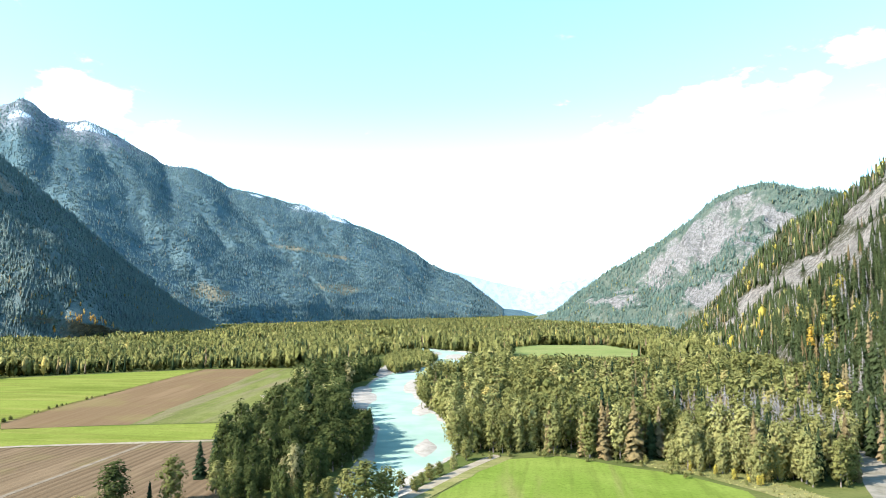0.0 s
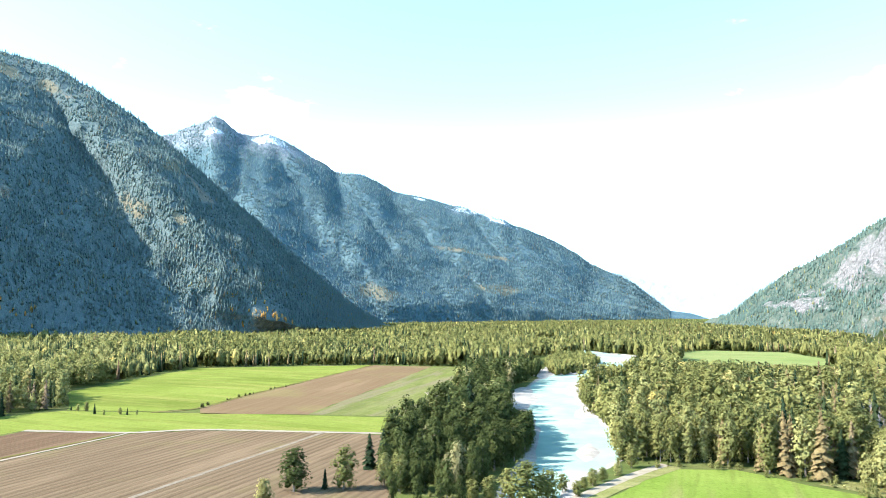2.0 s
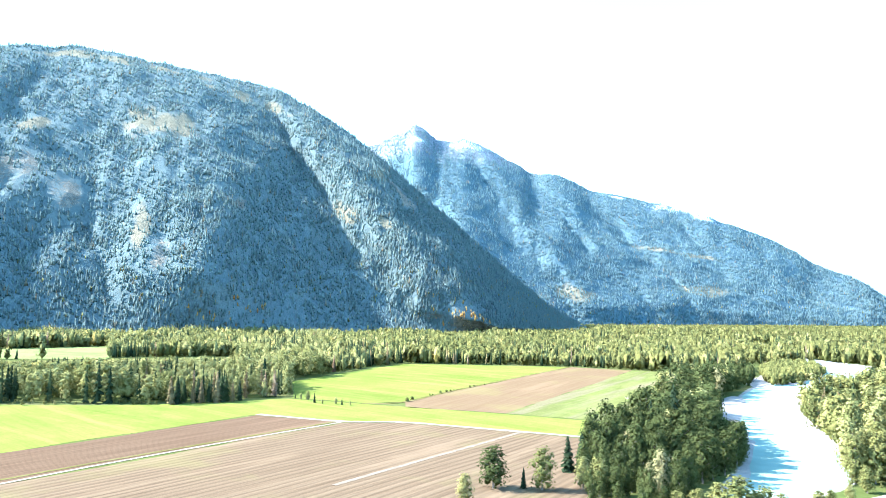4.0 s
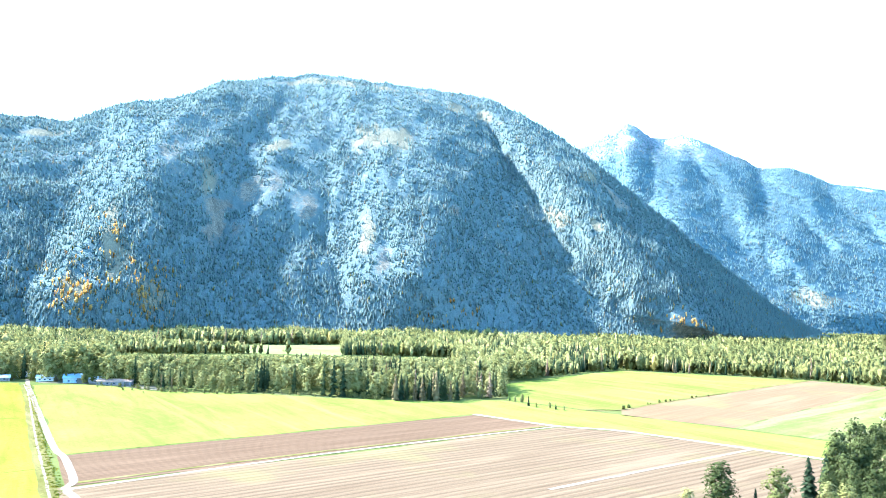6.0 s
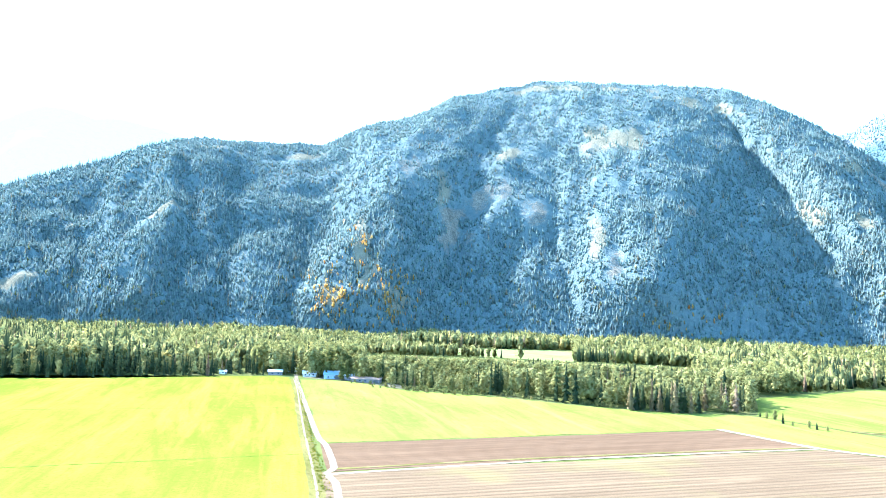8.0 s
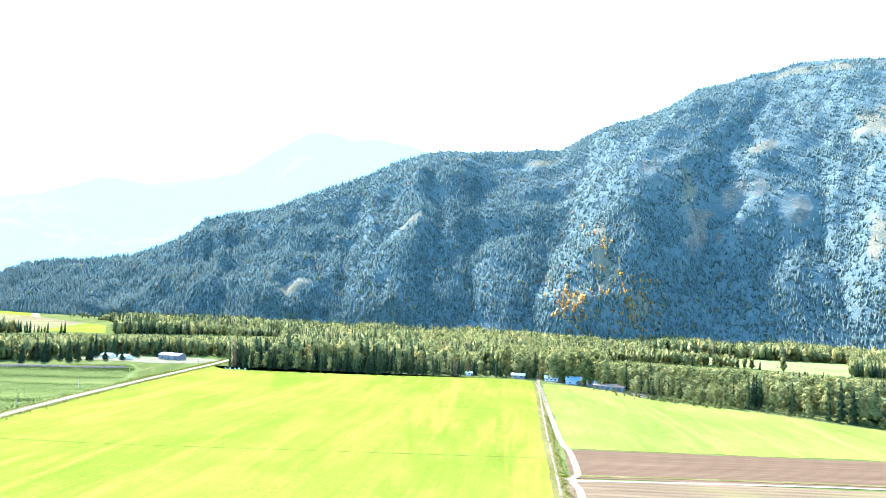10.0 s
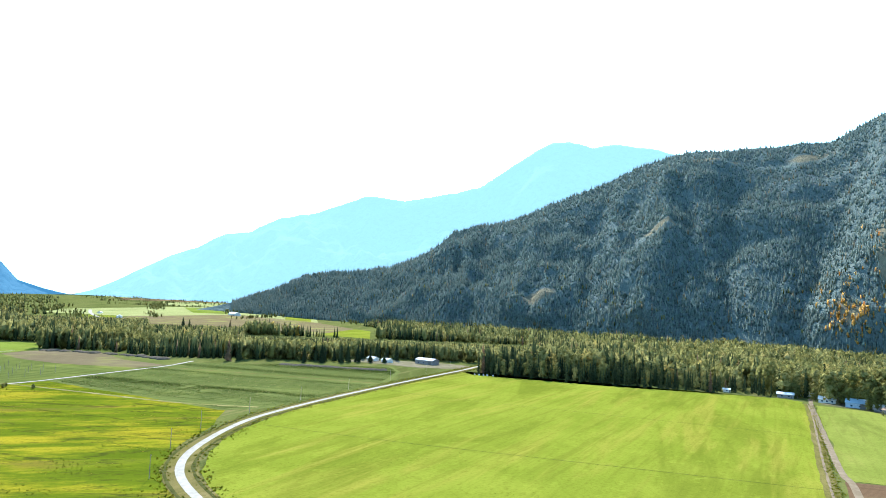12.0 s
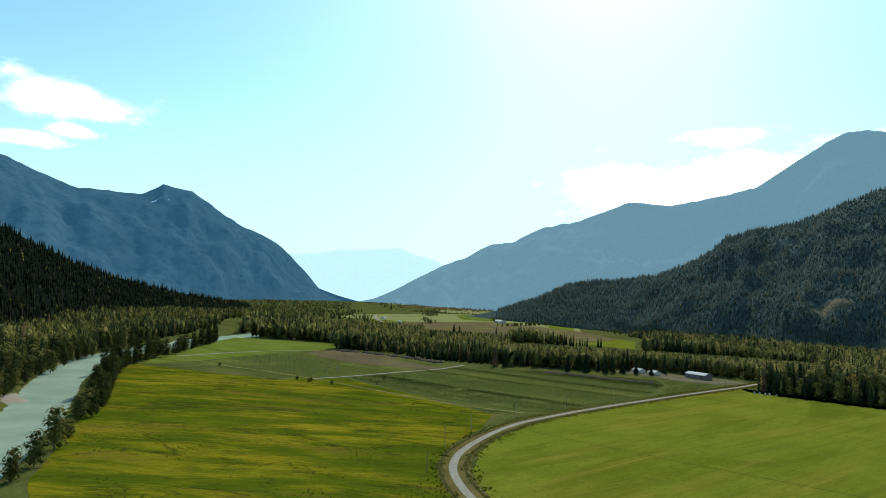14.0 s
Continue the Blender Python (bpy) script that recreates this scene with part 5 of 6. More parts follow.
SIGHT = [  # open ground that is seen over the tree tops: from azimuth, to azimuth, distance where it begins
    (-16.0, -5.0, 1000), (5.4, 8.2, 500), (-1.2, 2.6, 960), (46, 72, 960), (98, 104, 1230), (104, 121, 1230), (121, 128, 1560), (128, 136, 1900)]


def tallest(x, y):
    """How tall a tree may stand before it hides the open ground beyond it."""
    az, r = np.degrees(np.arctan2(-x, y)), np.hypot(x, y)
    top = np.full(len(x), 99.0)
    for lo, hi, begin in SIGHT:
        top = np.where((az > lo) & (az < hi) & (r < begin), np.minimum(top, 70 * (1 - r / begin)), top)
    return top


def clear_of(x, y, margin=3.0):
    """Not in a field, on a road or in the river."""
    ok = along([tuple(p) for p in RIVER[::2]], x, y) > 20
    for poly in FIELDS:
        ok &= ~inside(poly, x, y)
    for line, half in ((ROAD, 10), (TRACK, 6)):
        ok &= along([tuple(p) for p in line[::4]], x, y) > half
    return ok


STANDS = [  # name, outline, spacing, height, shares of cottonwood, birch, fir, rust
    ("east", [(3, 338), (30, 336), (54, 337), (78, 316), (98, 300), (116, 284), (150, 268), (230, 300), (330, 420), (420, 640), (440, 900), (400, 1100), (275, 1020), (190, 932), (96, 932), (80, 985), (66, 900), (38, 800), (-12, 690), (-26, 600), (-17, 500), (-7, 446), (0, 400)], 7.9, 25, (0.70, 0.15, 0.09, 0.06)),
    ("bank", [(-112, 352), (-100, 290), (-106, 262), (-70, 244), (-40, 250), (-41, 349), (-46, 430), (-62, 500), (-84, 515), (-90, 575), (-78, 640), (-74, 720), (-78, 800), (-145, 800), (-136, 640), (-128, 575), (-112, 500), (-94, 440), (-98, 390)], 7.6, 24, (0.90, 0.06, 0.04, 0.0)),
    ("north", [(-462, 724), (-440, 735), (-282, 814), (-150, 814), (-90, 806), (-110, 1000), (-60, 1040), (20, 1120), (60, 1000), (96, 960), (100, 1155), (157, 1250), (265, 1220), (275, 1060), (400, 1110), (480, 1300), (560, 1700), (520, 2300), (420, 3000), (150, 3500), (-120, 3500), (-400, 3200), (-560, 2900), (-800, 2500), (-900, 2000), (-1000, 1500), (-900, 1150), (-640, 900)], 8.2, 20, (0.76, 0.12, 0.10, 0.02)),
    ("west", [(-668, 140), (-606, 186), (-570, 206), (-536, 214), (-476, 282), (-432, 309), (-406, 336), (-384, 370), (-366, 410), (-440, 490), (-460, 640), (-466, 724), (-640, 900), (-900, 1150), (-1080, 1060), (-1240, 800), (-1360, 480), (-1420, 150), (-1420, 20), (-900, 60), (-680, 125)], 7.6, 20, (0.42, 0.42, 0.14, 0.02)),
    ("south_west", [(-662, 120), (-664, -35), (-678, -148), (-712, -150), (-800, -150), (-800, -235), (-780, -300), (-705, -330), (-650, -425), (-628, -480), (-652, -560), (-628, -628), (-700, -695), (-650, -850), (-770, -1000), (-1000, -1290), (-1190, -1180), (-1180, -1060), (-1130, -560), (-1130, -430), (-1450, -480), (-1700, -700), (-1900, -560), (-1640, -300), (-1500, -100), (-1420, 20), (-900, 60)], 7.6, 22, (0.20, 0.40, 0.38, 0.02)),
    ("plain", [(-1190, -1190), (-1020, -1330), (-1500, -1640), (-1750, -2350), (-2400, -2900), (-3000, -2600), (-3000, -1600), (-2500, -1000), (-1900, -560), (-1700, -700), (-1960, -1190), (-1500, -1220)], 13.0, 17, (0.5, 0.2, 0.3, 0.0)),
    ("far_south", [(-1500, -1700), (-900, -2310), (-1400, -3300), (-2500, -4000), (-3100, -3500), (-2700, -2500), (-2450, -1750), (-1960, -1720)], 17.0, 16, (0.5, 0.2, 0.3, 0.0)),
    ("far_north", [(-200, 2300), (560, 2300), (520, 3300), (430, 4650), (-380, 4650), (-600, 3700), (-950, 2700), (-800, 2400)], 16.0, 15, (0.6, 0.2, 0.2, 0.0)),
    ("south", [(-165, -450), (-212, -502), (-275, -588), (-365, -700), (-480, -800), (-600, -900), (-760, -1060), (-990, -1340), (-1200, -1200), (-1500, -1640), (-1700, -2300), (-900, -2300), (-700, -1650), (-480, -1300), (-250, -1000), (-100, -800), (60, -600), (20, -450)], 9.0, 20, (0.48, 0.10, 0.42, 0.0)),
]
rng = np.random.default_rng(7)
pool = {}


def add(kind, lod, x, y, z, h):
    pool.setdefault((kind, lod), []).append(np.c_[x, y, z, h])


DEAD_STAND = [(122, 345), (150, 310), (190, 330), (190, 420), (140, 430), (120, 390)]
for n, (place, outline, spacing, height, shares) in enumerate(STANDS):
    x, y = scattered(outline, spacing, 20 + n)
    ok = clear_of(x, y) & (fbm(x / 60, y / 60, 3, 40 + n) < {"east": 0.74, "plain": 0.46}.get(place, 0.74))
    far_az, far_r = np.degrees(np.arctan2(-x, y)), np.hypot(x, y)
    ok &= ~((far_az > 111.5) & (far_az < 134.0) & (far_r > 1560))          # the open fields of the plain
    if place == "east":            # the dead stand is open
        ok &= ~inside(DEAD_STAND, x, y) | (rng.uniform(0, 1, len(x)) < 0.35)
    x, y = x[ok], y[ok]
    r = np.hypot(x, y)
    thin = rng.uniform(0, 1, len(x)) < np.interp(r, [900, 1600, 3000], [1, 0.55, 0.3])
    x, y, r = x[thin], y[thin], r[thin]
    z = floor_height(x, y)
    clump = fbm(x / 90, y / 90, 3, 60 + n)
    h = height * (0.42 + 1.1 * clump) * rng.uniform(0.72, 1.16, len(x))
    if place == "bank":
        h *= np.interp(y, [242, 262, 300, 420, 560, 700], [0.40, 0.58, 0.8, 1.0, 1.0, 0.9])
    top = tallest(x, y)
    h = np.minimum(h, top * rng.uniform(0.8, 1.05, len(x)))
    az = np.degrees(np.arctan2(-x, y))
    h = np.where(r > 1300, np.minimum(h, np.maximum(3.5, 70 - 0.0045 * r - z)), h)      # the far forest thins out to the level of the valley
    tall = h > 3
    x, y, r, z, h, top = x[tall], y[tall], r[tall], z[tall], h[tall], top[tall]
    pick = np.clip(rng.uniform(0, 1, len(x)) * 0.55 + 0.45 * np.clip((fbm(x / 55, y / 55, 3, 80 + n) - 0.5) * 2.4 + 0.5, 0, 0.999), 0, 0.999)
    kind = np.searchsorted(np.cumsum(shares)[:-1], np.argsort(np.argsort(pick)) / len(pick), side="right")
    if place == "south_west":      # a dark conifer front along the hay field
        edge = (x > -700) & (y > -160) | ((x > -690) & (y < -400) & (y > -600))
        kind = np.where(edge & (rng.uniform(0, 1, len(x)) < 0.7), 2, kind)
        h = np.where(edge, h * 0.72, h)
    for k, species in enumerate(("cottonwood", "birch", "fir", "rust")):
        for lod, lo, hi in (("near", 0, 395), ("mid", 395, 720), ("far", 720, 1500), ("dot", 1500, 9000)):
            m = (kind == k) & (r >= lo) & (r < hi)
            hk = h[m] * (1.12 if species == "fir" else 1.0)
            if lod == "dot":
                hk = hk * np.interp(r[m], [1500, 2300, 3300], [0.9, 0.7, 0.55])
            add("alder" if place == "bank" and species == "cottonwood" else species, lod, x[m], y[m], z[m], hk)

# Dead and dying trees at the foot of the eastern hillside.
x, y = scattered(DEAD_STAND, 5.5, 61)
add("snag", "mid", x, y, x * 0, rng.uniform(15, 25, len(x)))
x, y = scattered([(104, 334), (138, 312), (166, 345), (152, 402), (118, 402)], 8.5, 62)
add("rust", "near", x, y, x * 0, rng.uniform(11, 19, len(x)))
x, y = scattered([(96, 312), (118, 282), (140, 270), (152, 310), (118, 330)], 6.0, 63)
add("birch", "near", x, y, x * 0, rng.uniform(12, 21, len(x)))
x, y = scattered([(98, 304), (120, 274), (126, 280), (102, 312)], 5.0, 64)
add("aspen", "near", x, y, x * 0, rng.uniform(2, 5, len(x)))

# Golden thickets at the mountain's foot.
for a, rise, wide, high, k in ((27.5, -0.022, 1.0, 0.036, 85), (69.8, 0.0, 0.9, 0.05, 120), (75.0, -0.004, 1.0, 0.04, 110), (72.8, 0.05, 0.7, 0.08, 50), (46.5, -0.02, 1.5, 0.03, 30)):
    az, v = rng.normal(a, wide, k), np.abs(rng.normal(MAIN.level(a, rise), high, k))
    x, y, z = MAIN.at(az, v)
    add("golden", "far" if a < 30 else "dot", x, y, z, rng.uniform(7, 13, k))

# Conifers on the mountain sides.
def on_slope(mountain, count, seed, lo, hi, v0=0.02, v1=1.02, bare=0.42, size=120.0):
    g = np.random.default_rng(seed)
    az, v = g.uniform(lo, hi, count), g.uniform(v0, v1, count) ** 1.0
    x, y, z = mountain.at(az, v)
    open_ground = np.maximum(mountain.cover("bare", az, v), mountain.cover("dry", az, v) * 0.8)
    keep = fbm(x / size, y / size + z / size, 4, seed) + g.uniform(-0.16, 0.16, count) - {EAST: 1.2, CLIFF: 0.55, MAIN: 0.45}.get(mountain, 0.22) * open_ground > bare
    return x[keep], y[keep], z[keep], g, mountain.cover("gold", az, v)[keep], mountain.cover("snag", az, v)[keep]


for mountain, count, seed, lo, hi, bare, height, lod, v0 in (
        (MAIN, 84000, 1, 18.5, 122, 0.24, 13.5, "dot", 0.01), (NORTH, 36000, 2, -4.5, 36, 0.27, 14.5, "dot", 0.01), (CLIFF, 16000, 3, -33, -8, 0.36, 15, "dot", 0.01),
        (EAST, 10500, 4, -36, -15, 0.27, 15.0, "far", 0.0), (SPUR, 8000, 5, 142, 166, 0.26, 14, "far", 0.0)):
    x, y, z, g, gold, burnt = on_slope(mountain, count, seed, lo, hi, v0=v0, bare=bare)
    h = height * g.uniform(0.55, 1.3, len(x))
    u = g.uniform(0, 1, len(x))
    if mountain is EAST:
        r = np.hypot(x, y)
        h = h * np.interp(r, [350, 700, 1000], [1.45, 1.2, 0.95])
        u = np.where((gold > 0.3) & (u < 0.07), 0.825, u)
        for species, a, b in (("olive_fir", 0, 0.80), ("birch", 0.80, 0.82), ("aspen", 0.82, 0.828), ("snag", 0.828, 0.97), ("rust", 0.97, 1.0)):
            for lo_, hi_, l in ((0, 395, "near"), (395, 760, "mid"), (760, 5000, "far")):
                m = (u >= a) & (u < b) & (r >= lo_) & (r < hi_)
                add(species, l, x[m], y[m], z[m], h[m])
        continue
    if mountain is MAIN:           # the golden thicket at the foot stands free of firs
        free = ((np.degrees(np.arctan2(-x, y)) - 27.6) / 1.9) ** 2 + (z / 105) ** 2 + g.uniform(-0.5, 0.5, len(x)) < 0.8
        x, y, z, h, u, gold, burnt = (q[~free] for q in (x, y, z, h, u, gold, burnt))
    low = z < 170
    species = np.where((u < 0.025) & low, 1, 0)
    species = np.where((gold > 0.25) & (u < 0.75), 2, species)
    species = np.where((u > 0.93 - 0.5 * burnt) & (mountain is MAIN), 3, species)
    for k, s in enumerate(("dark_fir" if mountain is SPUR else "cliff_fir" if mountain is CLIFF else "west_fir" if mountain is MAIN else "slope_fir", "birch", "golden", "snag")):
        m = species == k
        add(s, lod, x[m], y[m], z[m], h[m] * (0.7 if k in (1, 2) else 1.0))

SHAPES = {"near": (BROAD_NEAR, FIR_NEAR), "mid": (BROAD_MID, FIR_MID), "far": (BROAD_FAR, FIR_FAR), "dot": (BROAD_DOT, FIR_DOT)}
LOOK = {
    "cottonwood": (0, LEAF_COTTON, "cottonwood_forest", "olive-green cottonwood forest on the valley floor"),
    "alder": (0, LEAF_ALDER, "alder_forest", "dark green alder wood along the river"),
    "birch": (0, LEAF_YELLOW, "birch_forest", "yellow-green birch forest in early autumn"),
    "aspen": (0, LEAF_BRIGHT, "aspen_stand", "bright yellow autumn aspens among the conifers"),
    "golden": (0, LEAF_GOLD, "golden_thicket", "golden autumn trees scattered on the slopes"),
    "fir": (1, LEAF_FIR, "fir_forest", "dark green fir forest on the valley floor"),
    "dark_fir": (1, LEAF_SHADED, "spur_forest", "conifers on the hillside beyond the river, shade painted into their needles"),
    "cliff_fir": (1, LEAF_CLIFF, "cliff_forest", "green conifers scattered over the cliff mountain"),
    "west_fir": (1, LEAF_WEST_HAZED, "west_forest", "pale green conifers with painted haze covering the large rounded mountain"),
    "slope_fir": (1, LEAF_SLOPE_HAZED, "slope_forest", "pale blue-green conifers with painted haze covering the mountain sides"),
    "olive_fir": (1, LEAF_DRYFIR, "hillside_forest", "dry olive conifers on the steep hillside"),
    "rust": (1, LEAF_RUST, "dying_forest", "rust-brown dying conifers"),
    "snag": (2, LEAF_GREY, "dead_forest", "grey dead standing trees"),
}
made = {}
for n, ((species, lod), rows) in enumerate(sorted(pool.items(), key=lambda q: (q[0][1] != "near", q[0]))):
    rows = pool[(species, lod)]
    rows = np.concatenate(rows)
    shape, leaf, name, label = LOOK[species]
    if lod == "near" and species != "snag":
        for x, y, z, h in rows[np.argsort(np.hypot(rows[:, 0], rows[:, 1]))]:
            if made.get(species, 0) < 300:
                made[species] = made.get(species, 0) + 1
                tree(species, x, y, z, h, rng.uniform(0, 360), rng.uniform(0.85, 1.2), "trees of the valley floor")
            else:
                add(species, "mid", np.array([x]), np.array([y]), np.array([z]), np.array([h]))
        continue
    protos = (SNAG_DOT if lod == "dot" else SNAGS) if shape == 2 else SHAPES[lod][shape]
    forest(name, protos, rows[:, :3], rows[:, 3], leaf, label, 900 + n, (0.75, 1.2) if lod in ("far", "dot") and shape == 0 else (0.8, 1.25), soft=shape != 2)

# ---------- single trees, hedges and rows ----------
ROOF_PALE = mat_plain("pale_metal_roof", (0.46, 0.46, 0.46), (0.54, 0.54, 0.53), 0.8, 0.4, 0.01)
ROOF_BLUE = mat_plain("blue_metal_roof", (0.20, 0.28, 0.34), (0.26, 0.34, 0.40), 0.8, 0.45, 0.01)
ROOF_RUST = mat_plain("brown_metal_roof", (0.25, 0.16, 0.11), (0.33, 0.22, 0.16), 0.8, 0.6, 0.01)
WALL_PALE = mat_plain("pale_siding", (0.52, 0.48, 0.42), (0.62, 0.58, 0.52), 0.7, 0.8, 0.01)
WALL_DARK = mat_plain("dark_siding", (0.17, 0.15, 0.14), (0.25, 0.22, 0.20), 0.7, 0.85, 0.01)
WALL_BLUE = mat_plain("blue_grey_siding", (0.30, 0.36, 0.42), (0.38, 0.44, 0.50), 0.7, 0.8, 0.01)
DOOR = mat_plain("door_paint", (0.10, 0.09, 0.08), (0.16, 0.14, 0.12), 0.9, 0.7, 0.01)
PANE = mat_plain("window_glass", (0.03, 0.04, 0.05), (0.05, 0.06, 0.08), 0.5, 0.08, 0.001)
YARD = mat_plain("yard_earth", (0.085, 0.080, 0.040), (0.15, 0.125, 0.085), 0.08, 0.95, 0.05)
POLE_WOOD = mat_plain("weathered_pole", (0.22, 0.18, 0.14), (0.32, 0.27, 0.22), 2.0, 0.9, 0.01)

for kind, x, y, h, wide in (
        ("alder", -118, 250, 17, 1.45), ("cottonwood", -101, 258, 17, 1.1), ("fir", -108, 256, 8, 1.3), ("fir", -103, 293, 15, 1.6), ("fir", -99, 300, 16, 1.5), ("birch", -88, 268, 13, 1.1), ("cottonwood", -80, 262, 14, 1.1),
        ("cottonwood", -30, 254, 16, 1.6), ("cottonwood", -23, 259, 12, 1.4), ("cottonwood", -37, 258, 12, 1.3), ("cottonwood", -44, 257, 9, 1.3), ("cottonwood", -50, 255, 8, 1.3), ("alder", -26, 268, 8, 1.5), ("cottonwood", -118, 226, 11, 1.2), ("cottonwood", -19, 276, 7, 1.4), ("cottonwood", -13, 270, 6, 1.4),
        ("cottonwood", -8, 288, 7, 1.5), ("cottonwood", -4, 296, 6, 1.4), ("cottonwood", -11, 281, 5, 1.4), ("birch", 2, 308, 6, 1.3), ("cottonwood", 8, 324, 11, 1.1),
        ("cottonwood", -140, -298, 18, 1.1), ("cottonwood", -123, -276, 14, 1.1), ("cottonwood", -109, -260, 12, 1.2), ("cottonwood", -155, -318, 9, 1.4), ("cottonwood", -176, -352, 13, 1.2), ("cottonwood", -184, -362, 15, 1.2)):
    tree(kind, x, y, 0, h, (x * 37 + y * 11) % 360, wide * (1.0 if kind == "fir" else 1.25), "single trees by the fields")
for i in range(16):                                # firs at the corner of the north-western field
    tree("rust" if i % 3 == 1 else "fir", -405 + 1.9 * i + 4 * math.sin(i * 2.1), 330 + 2.4 * i + 4 * math.cos(i * 3.3), 0, 15 + 5 * math.sin(i * 1.7) ** 2, i * 47, 1.1, "firs at the field corner")
g = np.random.default_rng(50)
for i in range(92):                                # right bank of the lower river
    t = i / 91
    x, y = np.interp(t, [0, 0.3, 0.55, 1], [-186, -240, -292, -545]), np.interp(t, [0, 0.3, 0.55, 1], [-362, -456, -544, -762])
    tree("alder", x + g.uniform(-5, 5) - 4, y + g.uniform(-5, 5), 0, g.uniform(7, 23) * (0.8 + 0.3 * t), g.uniform(0, 360), g.uniform(0.9, 1.25), "trees on the river bank")
for i in range(96):                                # far bank of the lower river
    t = i / 95
    x, y = np.interp(t, [0, 0.15, 0.4, 0.6, 0.8, 1], [-100, -150, -204, -286, -341, -452]), np.interp(t, [0, 0.15, 0.4, 0.6, 0.8, 1], [-330, -400, -489, -598, -654, -752])
    off = 9 * (i % 3) + g.uniform(-2, 4)
    tree("cottonwood" if i % 4 == 0 else "alder", x + 0.84 * off, y - 0.55 * off, 0, g.uniform(9, 17) + 3 * (i % 3), g.uniform(0, 360), g.uniform(1.0, 1.4), "trees on the far river bank")
for i in range(12):                                # small trees and bushes along the field line
    t = i / 11
    t = (t + g.uniform(-0.07, 0.07)) % 1.0
    tree("birch" if i % 3 else "fir", -382 + 96 * t + g.uniform(-3, 3), 430 - 26 * t - 22 * math.sin(t * 3.1) + g.uniform(-2, 2), 0, g.uniform(3, 9) * (1.3 - t * 0.8), g.uniform(0, 360), 1.2, "hedge bushes")
for i in range(15):
    t = g.uniform(0, 1) ** 1.5
    tree("shrub", -277 - 4 * math.sin(t * 3.1) + g.uniform(-1, 1), 436 + 150 * t, 0, g.uniform(1.2, 3.2), g.uniform(0, 360), 2.2, "hedge bushes")
for x, y in ((-381, -422), (-388, -532), (-386, -388), (-379, -406), (-384, -409)):
    tree("shrub", x, y, 0, 3.2, x * 7 % 360, 2.2, "bushes in the meadow")
for x, y, h in ((-668, 140, 13), (-655, 150, 12), (-662, 168, 12), (-640, 166, 12), (-648, 176, 11), (-676, 120, 8), (-672, 115, 7), (-612, 178, 9)):
    tree("cottonwood", x, y, 0, h, x * 13 % 360, 1.5, "garden trees of the farm")
tree("rust", -636, 163, 0, 6, 40, 2.6, "garden trees of the farm")
for x, y, h in ((-700, -300, 20), (-712, -306, 18), (-690, -318, 21), (-676, -332, 17), (-722, -290, 19), (-700, -330, 20), (-693, -340, 16), (-704, -322, 19), (-708, -312, 15), (-713, -298, 21), (-724, -276, 17), (-731, -262, 12), (-760, -300, 22), (-766, -284, 20), (-772, -262, 21), (-778, -240, 20), (-640, -400, 22), (-648, -392, 20), (-1010, -720, 26), (-1016, -712, 23), (-1040, -650, 24)):
    tree("fir", x, y, 0, h, x * 13 % 360, 1.35, "tall firs by the farmyard")

# Willow scrub along the forest edges and the river.
xs, ys = [], []
for line, k, spread in (([(-606, 186), (-536, 212), (-476, 280), (-406, 334)], 150, 6), ([(-2, 330), (18, 332), (54, 333), (98, 296), (118, 280)], 60, 4), ([(-40, 620), (-20, 700), (10, 860)], 60, 6), ([(-90, 300), (-60, 262)], 30, 6), ([(6, 336), (3, 400), (-12, 480), (-22, 560), (-24, 640)], 150, 2)):
    p = smooth_line(line, 2.0)
    at = g.integers(0, len(p), k)
    xs.append(p[at, 0] + g.normal(0, spread, k))
    ys.append(p[at, 1] + g.normal(0, spread, k))
x, y = np.concatenate(xs), np.concatenate(ys)
dry = along([tuple(p) for p in RIVER], x, y) > 20
x, y = x[dry], y[dry]
forest("willow_scrub", BROAD_MID, np.c_[x, y, floor_height(x, y)], g.uniform(1.2, 4.6, len(x)), LEAF_COTTON, "low yellow-green scrub along the forest edge", 71, (1.2, 2.0), "scrub")
# The brushy island in the river.
x, y = scattered([(-57, 738), (-34, 785), (-22, 850), (-14, 930), (-40, 1020), (-72, 980), (-80, 880), (-68, 790)], 4.5, 33)
forest("island_scrub", BROAD_FAR, np.c_[x, y, x * 0 - 0.6], g.uniform(6, 14, len(x)), LEAF_COTTON, "dense young trees on a gravel island in the river", 72, (1.0, 1.5), "scrub")
# Rows of trees on the far plain.
xs, ys = [], []
for (ax, ay), (bx, by), k in (((-1640, -1010), (-1900, -1060), 26), ((-1820, -1040), (-2150, -1120), 30), ((-1480, -1130), (-1700, -1330), 22), ((-1700, -700), (-2300, -1000), 60), ((-1980, -1240), (-2400, -1500), 60), ((-1300, -1180), (-1600, -1500), 40),
                              ((-2050, -900), (-2500, -1250), 70), ((-1250, -1080), (-1290, -1230), 20), ((-1500, -1500), (-1900, -1800), 90), ((-1950, -1500), (-2500, -1900), 120), ((-2500, -1420), (-2250, -1960), 90), ((-2950, -1640), (-2560, -2270), 150), ((-3300, -1860), (-2850, -2620), 150), ((-3600, -2060), (-3150, -2800), 150)):
    t = g.uniform(0, 1, k)
    xs.append(ax + (bx - ax) * t + g.normal(0, 12, k))
    ys.append(ay + (by - ay) * t + g.normal(0, 12, k))
x, y = np.concatenate(xs), np.concatenate(ys)
forest("plain_trees", BROAD_DOT, np.c_[x, y, floor_height(x, y)], g.uniform(7, 13, len(x)), LEAF_COTTON, "rows of trees between the far fields", 73, (0.8, 1.2))

